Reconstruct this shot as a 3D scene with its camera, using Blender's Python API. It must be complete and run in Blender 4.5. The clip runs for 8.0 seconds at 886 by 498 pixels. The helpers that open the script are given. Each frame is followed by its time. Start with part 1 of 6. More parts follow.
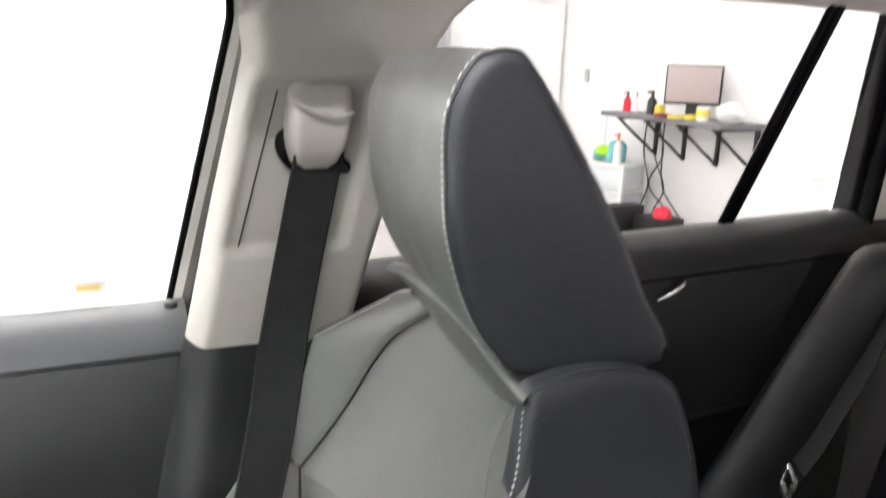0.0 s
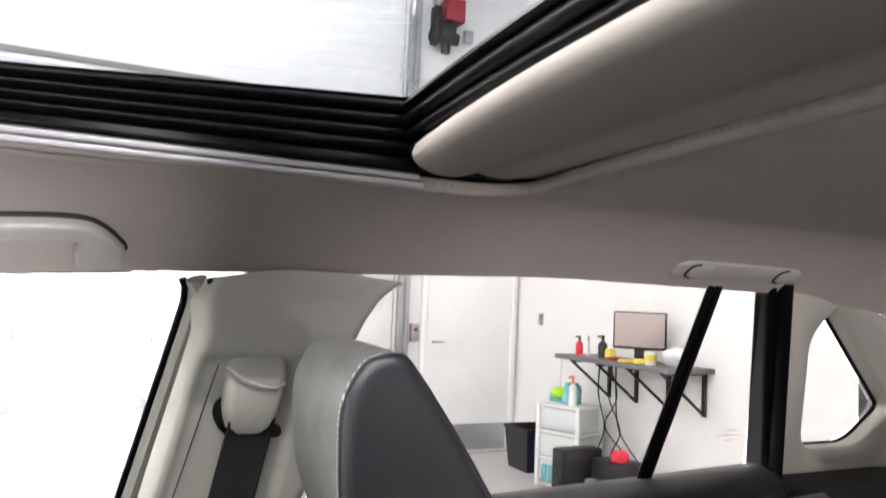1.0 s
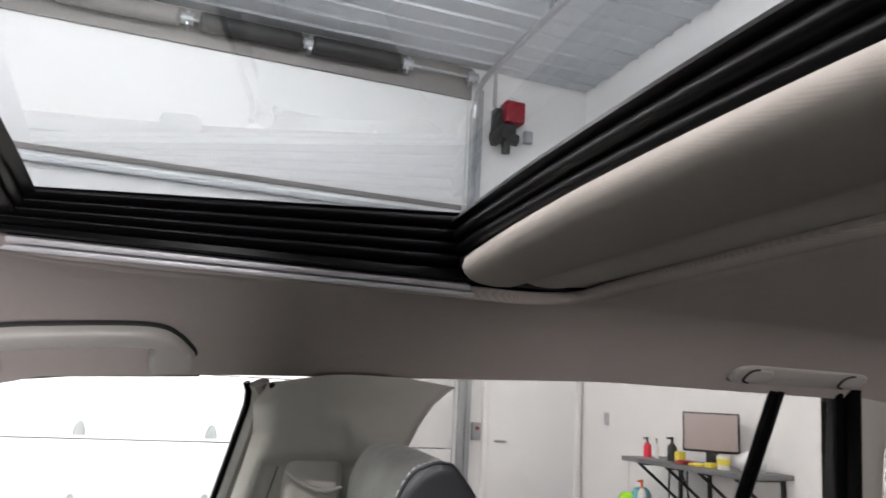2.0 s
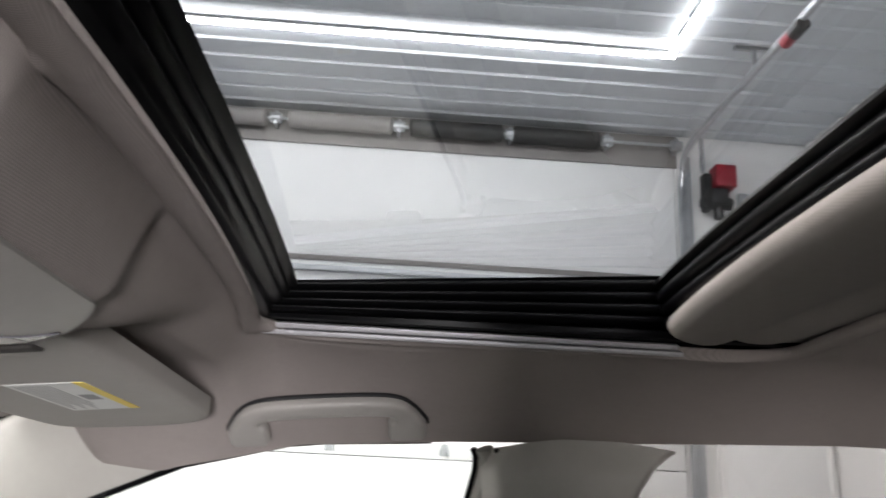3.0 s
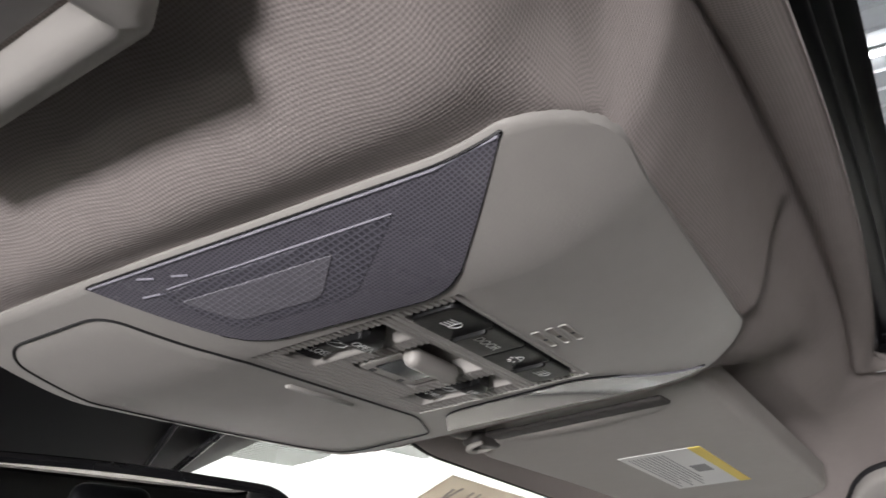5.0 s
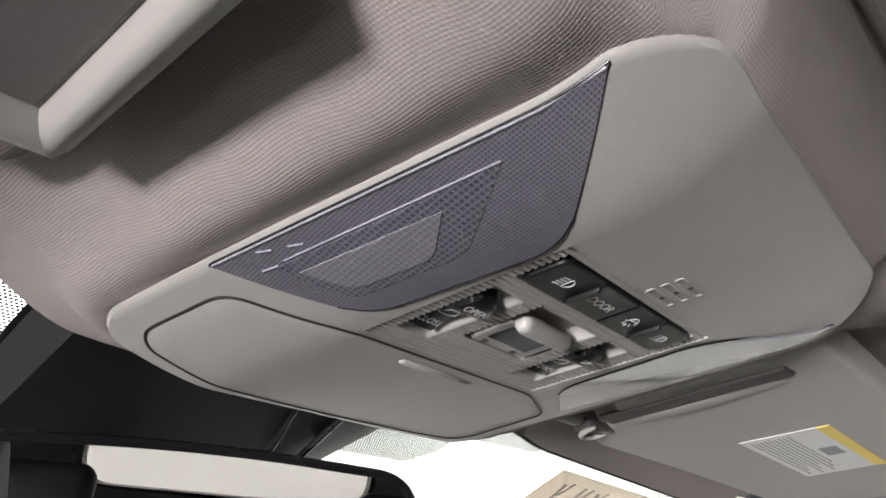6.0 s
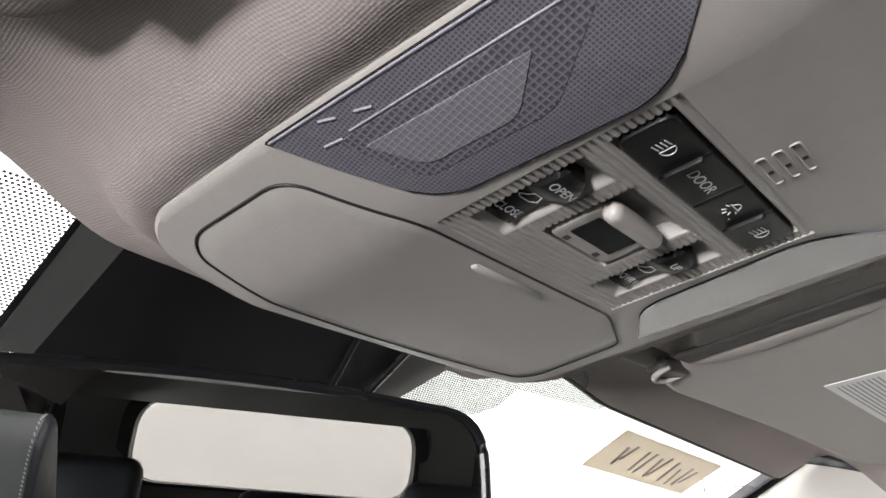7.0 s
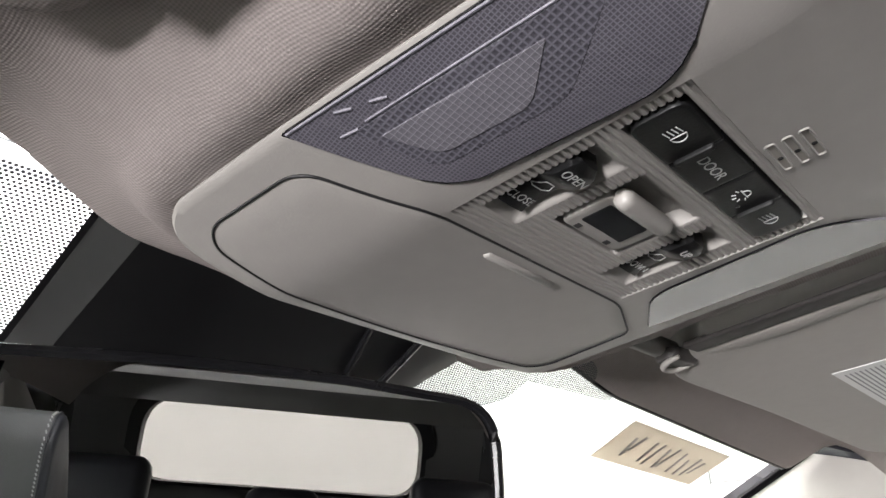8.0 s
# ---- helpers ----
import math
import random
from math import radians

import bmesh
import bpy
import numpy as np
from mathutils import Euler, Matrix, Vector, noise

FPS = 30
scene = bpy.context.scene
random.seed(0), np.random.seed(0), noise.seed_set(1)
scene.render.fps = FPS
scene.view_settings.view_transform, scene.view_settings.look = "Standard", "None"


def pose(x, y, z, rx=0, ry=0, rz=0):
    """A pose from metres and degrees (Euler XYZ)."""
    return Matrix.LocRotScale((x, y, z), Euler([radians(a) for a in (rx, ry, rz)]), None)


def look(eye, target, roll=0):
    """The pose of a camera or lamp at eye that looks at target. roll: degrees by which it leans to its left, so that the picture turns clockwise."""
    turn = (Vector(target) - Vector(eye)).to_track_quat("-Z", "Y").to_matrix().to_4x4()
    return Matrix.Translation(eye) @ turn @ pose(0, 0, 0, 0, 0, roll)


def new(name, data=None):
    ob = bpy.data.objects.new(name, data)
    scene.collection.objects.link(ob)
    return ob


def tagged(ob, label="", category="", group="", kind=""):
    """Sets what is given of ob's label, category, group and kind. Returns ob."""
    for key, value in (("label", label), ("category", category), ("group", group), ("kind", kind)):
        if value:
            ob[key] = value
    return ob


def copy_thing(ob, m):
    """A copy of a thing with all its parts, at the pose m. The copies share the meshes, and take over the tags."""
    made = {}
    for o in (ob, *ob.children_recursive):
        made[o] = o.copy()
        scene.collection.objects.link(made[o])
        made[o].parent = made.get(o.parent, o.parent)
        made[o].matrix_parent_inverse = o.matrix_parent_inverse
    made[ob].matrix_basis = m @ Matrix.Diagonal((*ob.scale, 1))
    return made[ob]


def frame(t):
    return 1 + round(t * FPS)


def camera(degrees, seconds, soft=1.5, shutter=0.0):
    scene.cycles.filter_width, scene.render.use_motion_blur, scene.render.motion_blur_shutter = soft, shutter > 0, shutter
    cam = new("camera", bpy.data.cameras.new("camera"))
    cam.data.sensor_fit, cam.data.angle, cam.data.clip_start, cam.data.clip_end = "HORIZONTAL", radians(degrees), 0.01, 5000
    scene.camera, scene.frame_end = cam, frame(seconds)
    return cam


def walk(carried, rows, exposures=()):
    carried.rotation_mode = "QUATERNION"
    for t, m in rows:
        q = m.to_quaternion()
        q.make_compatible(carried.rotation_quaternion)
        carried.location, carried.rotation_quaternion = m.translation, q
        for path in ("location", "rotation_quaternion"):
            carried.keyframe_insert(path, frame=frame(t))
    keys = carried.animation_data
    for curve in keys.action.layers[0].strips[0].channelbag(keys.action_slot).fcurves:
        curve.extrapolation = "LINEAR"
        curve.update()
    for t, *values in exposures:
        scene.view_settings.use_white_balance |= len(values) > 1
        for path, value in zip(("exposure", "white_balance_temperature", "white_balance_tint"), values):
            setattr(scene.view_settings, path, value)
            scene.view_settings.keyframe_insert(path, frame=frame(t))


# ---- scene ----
cam = camera(61.7, 8.0, shutter=0.35)
PATH = [
    (0, (-0.057, -0.088, 1.371), (0.698, 1.699, 0.884), 1.8),
    (0.2, (-0.057, -0.12, 1.381), (0.734, 1.687, 1.05), 1.9),
    (0.5, (-0.056, -0.168, 1.395), (0.766, 1.652, 1.289), 2.2),
    (1, (-0.054, -0.194, 1.415), (0.789, 1.614, 1.56), 2.4),
    (1.2, (-0.054, -0.204, 1.421), (0.784, 1.599, 1.643), 2.5),
    (2.3, (-0.059, -0.25, 1.425), (0.47, 1.629, 1.86), 3.0),
    (2.5, (-0.06, -0.271, 1.418), (0.354, 1.628, 1.89), 2.9),
    (3, (-0.064, -0.288, 1.4), (0.03, 1.625, 1.976), 2.8),
    (3.5, (-0.09, -0.265, 1.384), (-0.351, 1.607, 2.038), 2.8),
    (4, (-0.12, -0.24, 1.378), (-0.735, 1.528, 2.082), 2.5),
    (4.5, (-0.145, -0.236, 1.378), (-1.028, 1.397, 2.123), 2.1),
    (5, (-0.155, -0.228, 1.374), (-1.209, 1.281, 2.157), 1.5),
    (5.2, (-0.158, -0.228, 1.373), (-1.264, 1.239, 2.163), 1.5),
    (6.3, (-0.174, -0.221, 1.349), (-1.433, 1.1, 2.167), 0.7),
    (6.5, (-0.188, -0.214, 1.343), (-1.461, 1.094, 2.16), 0.6),
    (7, (-0.204, -0.206, 1.333), (-1.498, 1.083, 2.147), 0.1),
    (7.5, (-0.206, -0.21, 1.33), (-1.508, 1.074, 2.141), -0.1),
    (8, (-0.205, -0.21, 1.329), (-1.508, 1.075, 2.136), -0.4),
]
EXPOSURES = [(0, 1.35), (0.5, 1.5), (1.0, 1.0), (2.3, 0.15), (3.5, -0.12), (4.5, -0.15), (5.2, 0.10), (6.3, 0.45), (8, 0.38)]

walk(cam, [(t, look(eye, target, roll)) for t, eye, target, roll in PATH], EXPOSURES)

# ---- world and light: a closed workshop lit by ceiling LED strips ----
world = bpy.data.worlds.new("world")
scene.world = world
world.use_nodes = True
world.node_tree.nodes["Background"].inputs[0].default_value = (0.8, 0.85, 0.9, 1)
world.node_tree.nodes["Background"].inputs[1].default_value = 0.05
LED_POWER = 132.0


# ---- materials ----
def material(name, colour, rough=0.5, metal=0.0, vary=0.08, scale=30.0, bump=0.0, bump_scale=400.0, spec=0.5, coat=0.0):
    """A surface with mottling at two scales and fine relief."""
    m = bpy.data.materials.new(name)
    m.use_nodes = True
    nt = m.node_tree
    b = nt.nodes["Principled BSDF"]
    b.inputs["Roughness"].default_value = rough
    b.inputs["Metallic"].default_value = metal
    b.inputs["Specular IOR Level"].default_value = spec
    b.inputs["Coat Weight"].default_value = coat
    co = nt.nodes.new("ShaderNodeTexCoord")
    n1 = nt.nodes.new("ShaderNodeTexNoise")
    n1.inputs["Scale"].default_value = scale
    n1.inputs["Detail"].default_value = 6
    nt.links.new(co.outputs["Object"], n1.inputs["Vector"])
    n2 = nt.nodes.new("ShaderNodeTexNoise")
    n2.inputs["Scale"].default_value = scale * 9
    n2.inputs["Detail"].default_value = 3
    nt.links.new(co.outputs["Object"], n2.inputs["Vector"])
    add = nt.nodes.new("ShaderNodeMath")
    add.operation = "ADD"
    nt.links.new(n1.outputs[0], add.inputs[0])
    nt.links.new(n2.outputs[0], add.inputs[1])
    ramp = nt.nodes.new("ShaderNodeMapRange")
    ramp.inputs[1].default_value, ramp.inputs[2].default_value = 0.6, 1.4
    ramp.inputs[3].default_value, ramp.inputs[4].default_value = 1 - vary, 1 + vary
    nt.links.new(add.outputs[0], ramp.inputs[0])
    mul = nt.nodes.new("ShaderNodeVectorMath")
    mul.operation = "SCALE"
    mul.inputs[0].default_value = colour
    nt.links.new(ramp.outputs[0], mul.inputs["Scale"])
    nt.links.new(mul.outputs[0], b.inputs["Base Color"])
    rr = nt.nodes.new("ShaderNodeMapRange")
    rr.inputs[1].default_value, rr.inputs[2].default_value = 0.3, 0.7
    rr.inputs[3].default_value, rr.inputs[4].default_value = max(0.02, rough - 0.06), min(1, rough + 0.06)
    nt.links.new(n1.outputs[0], rr.inputs[0])
    nt.links.new(rr.outputs[0], b.inputs["Roughness"])
    if bump:
        n3 = nt.nodes.new("ShaderNodeTexNoise")
        n3.inputs["Scale"].default_value = bump_scale
        n3.inputs["Detail"].default_value = 2
        nt.links.new(co.outputs["Object"], n3.inputs["Vector"])
        bp = nt.nodes.new("ShaderNodeBump")
        bp.inputs["Strength"].default_value = bump
        bp.inputs["Distance"].default_value = 0.0004
        nt.links.new(n3.outputs[0], bp.inputs["Height"])
        nt.links.new(bp.outputs[0], b.inputs["Normal"])
    return m


def weave(name, colour, pitch=0.0019, depth=0.5, contrast=0.3, rough=0.95):
    """Knitted headliner cloth: rows of small raised stitches."""
    m = material(name, colour, rough, vary=0.05, scale=14, spec=0.15)
    nt = m.node_tree
    b = nt.nodes["Principled BSDF"]
    co = nt.nodes.new("ShaderNodeTexCoord")
    mp = nt.nodes.new("ShaderNodeMapping")
    mp.inputs["Rotation"].default_value = (0, 0, radians(38))
    nt.links.new(co.outputs["UV"], mp.inputs["Vector"])
    sep = nt.nodes.new("ShaderNodeSeparateXYZ")
    nt.links.new(mp.outputs[0], sep.inputs[0])
    sines = []
    for i, f in ((0, 1.0), (1, 1.0)):
        k = nt.nodes.new("ShaderNodeMath")
        k.operation = "MULTIPLY"
        k.inputs[1].default_value = 2 * math.pi / pitch * f
        nt.links.new(sep.outputs[i], k.inputs[0])
        s = nt.nodes.new("ShaderNodeMath")
        s.operation = "SINE"
        nt.links.new(k.outputs[0], s.inputs[0])
        sines.append(s)
    mu = nt.nodes.new("ShaderNodeMath")
    mu.operation = "MULTIPLY"
    nt.links.new(sines[0].outputs[0], mu.inputs[0])
    nt.links.new(sines[1].outputs[0], mu.inputs[1])
    bp = nt.nodes.new("ShaderNodeBump")
    bp.inputs["Strength"].default_value = depth
    bp.inputs["Distance"].default_value = 0.0005
    nt.links.new(mu.outputs[0], bp.inputs["Height"])
    nt.links.new(bp.outputs[0], b.inputs["Normal"])
    mr = nt.nodes.new("ShaderNodeMapRange")
    mr.inputs[1].default_value, mr.inputs[2].default_value = -0.8, 0.5
    mr.inputs[3].default_value, mr.inputs[4].default_value = 1 - contrast, 1.0
    nt.links.new(mu.outputs[0], mr.inputs[0])
    old = b.inputs["Base Color"].links[0].from_socket
    sc = nt.nodes.new("ShaderNodeVectorMath")
    sc.operation = "SCALE"
    nt.links.new(old, sc.inputs[0])
    nt.links.new(mr.outputs[0], sc.inputs["Scale"])
    nt.links.new(sc.outputs[0], b.inputs["Base Color"])
    return m


def glass(name, colour, rough=0.0, mix=0.6):
    """Thin tinted glass: lets light straight through and mirrors a little at a slant."""
    m = bpy.data.materials.new(name)
    m.use_nodes = True
    nt = m.node_tree
    nt.nodes.remove(nt.nodes["Principled BSDF"])
    out = nt.nodes["Material Output"]
    tr = nt.nodes.new("ShaderNodeBsdfTransparent")
    tr.inputs[0].default_value = (*colour, 1)
    gl = nt.nodes.new("ShaderNodeBsdfGlossy")
    gl.inputs["Roughness"].default_value = rough
    lw = nt.nodes.new("ShaderNodeLayerWeight")
    lw.inputs[0].default_value = 0.5
    pw = nt.nodes.new("ShaderNodeMath")
    pw.operation = "POWER"
    pw.inputs[1].default_value = 4.0
    nt.links.new(lw.outputs["Facing"], pw.inputs[0])
    fr = nt.nodes.new("ShaderNodeMath")
    fr.operation = "MULTIPLY_ADD"
    fr.inputs[1].default_value, fr.inputs[2].default_value = mix, 0.022
    nt.links.new(pw.outputs[0], fr.inputs[0])
    mx = nt.nodes.new("ShaderNodeMixShader")
    nt.links.new(fr.outputs[0], mx.inputs[0])
    nt.links.new(tr.outputs[0], mx.inputs[1])
    nt.links.new(gl.outputs[0], mx.inputs[2])
    nt.links.new(mx.outputs[0], out.inputs[0])
    return m


def emitter(name, colour, strength):
    m = bpy.data.materials.new(name)
    m.use_nodes = True
    b = m.node_tree.nodes["Principled BSDF"]
    b.inputs["Base Color"].default_value = (0.9, 0.9, 0.9, 1)
    b.inputs["Emission Color"].default_value = (*colour, 1)
    b.inputs["Emission Strength"].default_value = strength
    return m


CLOTH = weave("headliner_cloth", (0.35, 0.310, 0.296), pitch=0.0018, depth=0.2, contrast=0.27)
CLOTH_FINE = weave("shade_cloth", (0.285, 0.258, 0.242), pitch=0.0011, depth=0.1, contrast=0.10)
BEIGE = material("beige_plastic", (0.335, 0.318, 0.298), 0.42, vary=0.04, scale=12, bump=0.12, bump_scale=900)
BEIGE_SMOOTH = material("beige_smooth", (0.335, 0.318, 0.298), 0.42, vary=0.03, scale=12)
PILLAR = material("pillar_plastic", (0.36, 0.345, 0.318), 0.55, vary=0.03, scale=10, bump=0.15, bump_scale=1100)
BLACK = material("black_plastic", (0.012, 0.012, 0.013), 0.45, vary=0.2, scale=20, bump=0.1, bump_scale=900)
GLOSS_BLACK = material("gloss_black", (0.008, 0.008, 0.009), 0.25, vary=0.2, scale=20)
def plain(name, colour, rough, spec):
    """An even moulded surface without mottling."""
    m = bpy.data.materials.new(name)
    m.use_nodes = True
    b = m.node_tree.nodes["Principled BSDF"]
    b.inputs["Base Color"].default_value = (*colour, 1)
    b.inputs["Roughness"].default_value = rough
    b.inputs["Specular IOR Level"].default_value = spec
    return m


RUBBER = plain("rubber", (0.003, 0.003, 0.0036), 0.30, 0.08)
# black leather lightened in colour for the windscreen's sheen; the dark one goes without
LEATHER_SHEEN = material("sheen_leather", (0.100, 0.101, 0.099), 0.38, vary=0.06, scale=25, bump=0.5, bump_scale=700)
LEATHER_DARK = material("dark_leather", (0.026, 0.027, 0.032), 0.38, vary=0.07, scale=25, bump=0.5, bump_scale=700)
THREAD = material("thread", (0.46, 0.46, 0.45), 0.8, vary=0.1, scale=200)
DARK_TRIM = material("dark_trim", (0.009, 0.009, 0.0105), 0.55, vary=0.15, scale=15, bump=0.3, bump_scale=600)
GREY_PAD = material("grey_pad", (0.05, 0.052, 0.056), 0.5, vary=0.10, scale=20, bump=0.4, bump_scale=600)
WEBBING = material("belt_webbing", (0.006, 0.006, 0.007), 0.8, vary=0.2, scale=60, bump=0.6, bump_scale=900)
CHROME = material("chrome", (0.75, 0.75, 0.75), 0.25, metal=1.0, vary=0.05, scale=40)
ALU = material("aluminium_strip", (0.50, 0.49, 0.51), 0.45, metal=0.3, vary=0.04, scale=60)
MIRROR = plain("mirror_glass", (0.56, 0.58, 0.59), 0.0, 0.5)
MIRROR.node_tree.nodes["Principled BSDF"].inputs["Metallic"].default_value = 1.0
WALL = material("white_wall", (0.82, 0.82, 0.82), 0.6, vary=0.03, scale=2.0, bump=0.1, bump_scale=40)
DOOR_WHITE = material("door_white", (0.80, 0.81, 0.82), 0.7, vary=0.015, scale=3.0, spec=0.2)
CEIL = material("ceiling_metal", (0.60, 0.63, 0.66), 0.6, vary=0.06, scale=2.0)
CONCRETE = material("concrete", (0.45, 0.435, 0.425), 0.55, vary=0.12, scale=4.0, bump=0.2, bump_scale=60)
STEEL = material("galvanised_steel", (0.42, 0.44, 0.46), 0.4, metal=0.8, vary=0.2, scale=12)
SPRING = material("spring_steel", (0.011, 0.011, 0.012), 0.65, metal=0.0, vary=0.2, scale=40)
HEADER_GREY = material("header_grey", (0.20, 0.19, 0.185), 0.6, vary=0.05, scale=5)
RED = material("red_paint", (0.22, 0.010, 0.022), 0.4, vary=0.1, scale=20)
CAR_PAINT = material("dark_car_paint", (0.03, 0.03, 0.035), 0.25, vary=0.05, scale=6, coat=0.6)
CLEAR_SIDE = glass("side_glass", (0.85, 0.87, 0.85))
TINT_SIDE = glass("privacy_glass", (0.58, 0.575, 0.565))
REAR_GLASS = glass("rear_glass", (0.72, 0.70, 0.67))
ROOF_GLASS = glass("roof_glass", (0.24, 0.253, 0.26))
FRONT_GLASS = glass("windscreen_glass", (0.80, 0.87, 0.81))
WHITE_METAL = material("white_metal", (0.7, 0.7, 0.7), 0.5, vary=0.03, scale=10)
LED = emitter("led_tube", (1.0, 0.955, 0.945), LED_POWER)


# ---- mesh helpers ----
def finish(name, bm, mat, parent=None, label="", smooth=True, angle=40):
    bmesh.ops.recalc_face_normals(bm, faces=bm.faces)
    me = bpy.data.meshes.new(name)
    bm.to_mesh(me)
    bm.free()
    me.materials.append(mat)
    if smooth:
        me.polygons.foreach_set("use_smooth", [True] * len(me.polygons))
        me.set_sharp_from_angle(angle=radians(angle))
    ob = new(name, me)
    if parent is not None:
        ob.parent = parent
    if label:
        tagged(ob, label)
    return ob


def part(name, bm, mat, parent, label="", **kw):
    return finish(name, bm, mat, parent, label, **kw)


def thing(name, label, category, group="", kind="", loc=(0, 0, 0)):
    ob = new(name)
    ob.location = loc
    ob.empty_display_size = 0.05
    return tagged(ob, label, category, group, kind)


def box(size, at=(0, 0, 0), bevel=0.0, rot=None, seg=2):
    bm = bmesh.new()
    bmesh.ops.create_cube(bm, size=1)
    bmesh.ops.scale(bm, vec=size, verts=bm.verts)
    if bevel:
        bmesh.ops.bevel(bm, geom=bm.edges[:], offset=bevel, segments=seg, affect="EDGES", profile=0.5)
    if rot is not None:
        bmesh.ops.rotate(bm, cent=(0, 0, 0), matrix=Euler([radians(a) for a in rot]).to_matrix(), verts=bm.verts)
    bmesh.ops.translate(bm, vec=at, verts=bm.verts)
    return bm


def merge(*bms):
    """Joins meshes into the first."""
    out = bms[0]
    for b in bms[1:]:
        me = bpy.data.meshes.new("tmp")
        b.to_mesh(me)
        b.free()
        out.from_mesh(me)
        bpy.data.meshes.remove(me)
    return out


def loft(rings, closed=True, caps=True, bm=None):
    """Skin over rings of equally many points."""
    bm = bm or bmesh.new()
    vs = [[bm.verts.new(p) for p in r] for r in rings]
    n = len(rings[0])
    for a, b in zip(vs, vs[1:]):
        for i in range(n if closed else n - 1):
            j = (i + 1) % n
            bm.faces.new((a[i], a[j], b[j], b[i]))
    if caps and closed:
        bm.faces.new(vs[0])
        bm.faces.new(vs[-1])
    return bm


def tube(path, radius, sides=10, flat=1.0, cap=True):
    """A round bar along a path; flat squeezes it upright."""
    pts = [Vector(p) for p in path]
    rings = []
    for i, p in enumerate(pts):
        d = (pts[min(i + 1, len(pts) - 1)] - pts[max(i - 1, 0)]).normalized()
        up = Vector((0, 0, 1)) if abs(d.z) < 0.95 else Vector((1, 0, 0))
        a = d.cross(up).normalized()
        b = a.cross(d)
        r = radius[i] if isinstance(radius, (list, tuple)) else radius
        rings.append([p + a * r * math.cos(2 * math.pi * k / sides) + b * r * flat * math.sin(2 * math.pi * k / sides) for k in range(sides)])
    return loft(rings, caps=cap)


def smooth_path(pts, n=8):
    """Catmull-Rom through the points."""
    p = [Vector(q) for q in pts]
    p = [2 * p[0] - p[1]] + p + [2 * p[-1] - p[-2]]
    out = []
    for i in range(1, len(p) - 2):
        for k in range(n):
            t = k / n
            a, b, c, d = p[i - 1], p[i], p[i + 1], p[i + 2]
            out.append(0.5 * (2 * b + (c - a) * t + (2 * a - 5 * b + 4 * c - d) * t * t + (3 * b - a - 3 * c + d) * t ** 3))
    out.append(p[-2])
    return out


def round_poly(pts, radius, n=6):
    """A closed outline (2D) with rounded corners; radius one for all or one for each."""
    out = []
    m = len(pts)
    for i, p in enumerate(pts):
        r = radius[i] if isinstance(radius, (list, tuple)) else radius
        p = Vector(p)
        a, b = Vector(pts[i - 1]) - p, Vector(pts[(i + 1) % m]) - p
        r = min(r, a.length * 0.49, b.length * 0.49)
        s, e = p + a.normalized() * r, p + b.normalized() * r
        for k in range(n + 1):
            t = k / n
            out.append((1 - t) ** 2 * s + 2 * t * (1 - t) * p + t * t * e)
    return out


def inset_ring(ring, d):
    """Shrinks a 2D outline towards its middle by about d."""
    c = sum(ring, Vector((0, 0))) / len(ring)
    return [p + (c - p).normalized() * min(d, (c - p).length * 0.9) for p in ring]


def dense(ring, step=0.005):
    """Adds points along the straight runs of an outline."""
    out = []
    for a, b in zip(ring, ring[1:] + ring[:1]):
        n = max(1, math.ceil((b - a).length / step))
        out += [a + (b - a) * k / n for k in range(n)]
    return out


def prism(outline, depth, bevel, m, seg=3):
    """A plate with softened edges from any 2D outline, set by the matrix m."""
    bm = bmesh.new()
    f = bm.faces.new([bm.verts.new((p.x, p.y, -depth / 2)) for p in outline])
    r = bmesh.ops.extrude_face_region(bm, geom=[f])
    bmesh.ops.translate(bm, vec=(0, 0, depth), verts=[v for v in r["geom"] if isinstance(v, bmesh.types.BMVert)])
    rim = [e for e in bm.edges if abs(e.verts[0].co.z - e.verts[1].co.z) < 1e-6]
    bmesh.ops.bevel(bm, geom=rim, offset=bevel, segments=seg, affect="EDGES", profile=0.5)
    bmesh.ops.transform(bm, matrix=m, verts=bm.verts)
    return bm


def slab(outline, lift, height, edge=0.002, steps=3, place=None):
    """A plate with a rounded rim from a 2D outline. lift(x, y): height of its near face; height: its depth upwards."""
    place = place or (lambda x, y, z: (x, y, z))
    outline = dense(list(outline))
    rings = []
    rings.append([place(p.x, p.y, lift(p.x, p.y) + height) for p in outline])
    for k in range(steps + 1):
        a = math.pi / 2 * k / steps
        rr = inset_ring(outline, edge * (1 - math.cos(a)))
        rings.append([place(p.x, p.y, lift(p.x, p.y) + edge * (1 - math.sin(a))) for p in rr])
    c = sum(outline, Vector((0, 0))) / len(outline)
    last = inset_ring(outline, edge)
    for f in (0.9, 0.8, 0.7, 0.6, 0.5, 0.4, 0.3, 0.2, 0.1, 0.02):
        rings.append([place(q.x, q.y, lift(q.x, q.y)) for q in (c + (p - c) * f for p in last)])
    return loft(rings)


def smoothstep(a, b, v):
    t = min(1, max(0, (v - a) / (b - a)))
    return t * t * (3 - 2 * t)


def lerp_table(table, v):
    if v <= table[0][0]:
        return table[0][1]
    for (a, p), (b, q) in zip(table, table[1:]):
        if v <= b:
            return p + (q - p) * (v - a) / (b - a)
    return table[-1][1]


# ---- the workshop ----
DOOR_Y, WALL_X, CEIL_Z = 6.2, 3.77, 4.65
X0, Y0 = -7.0, -2.6


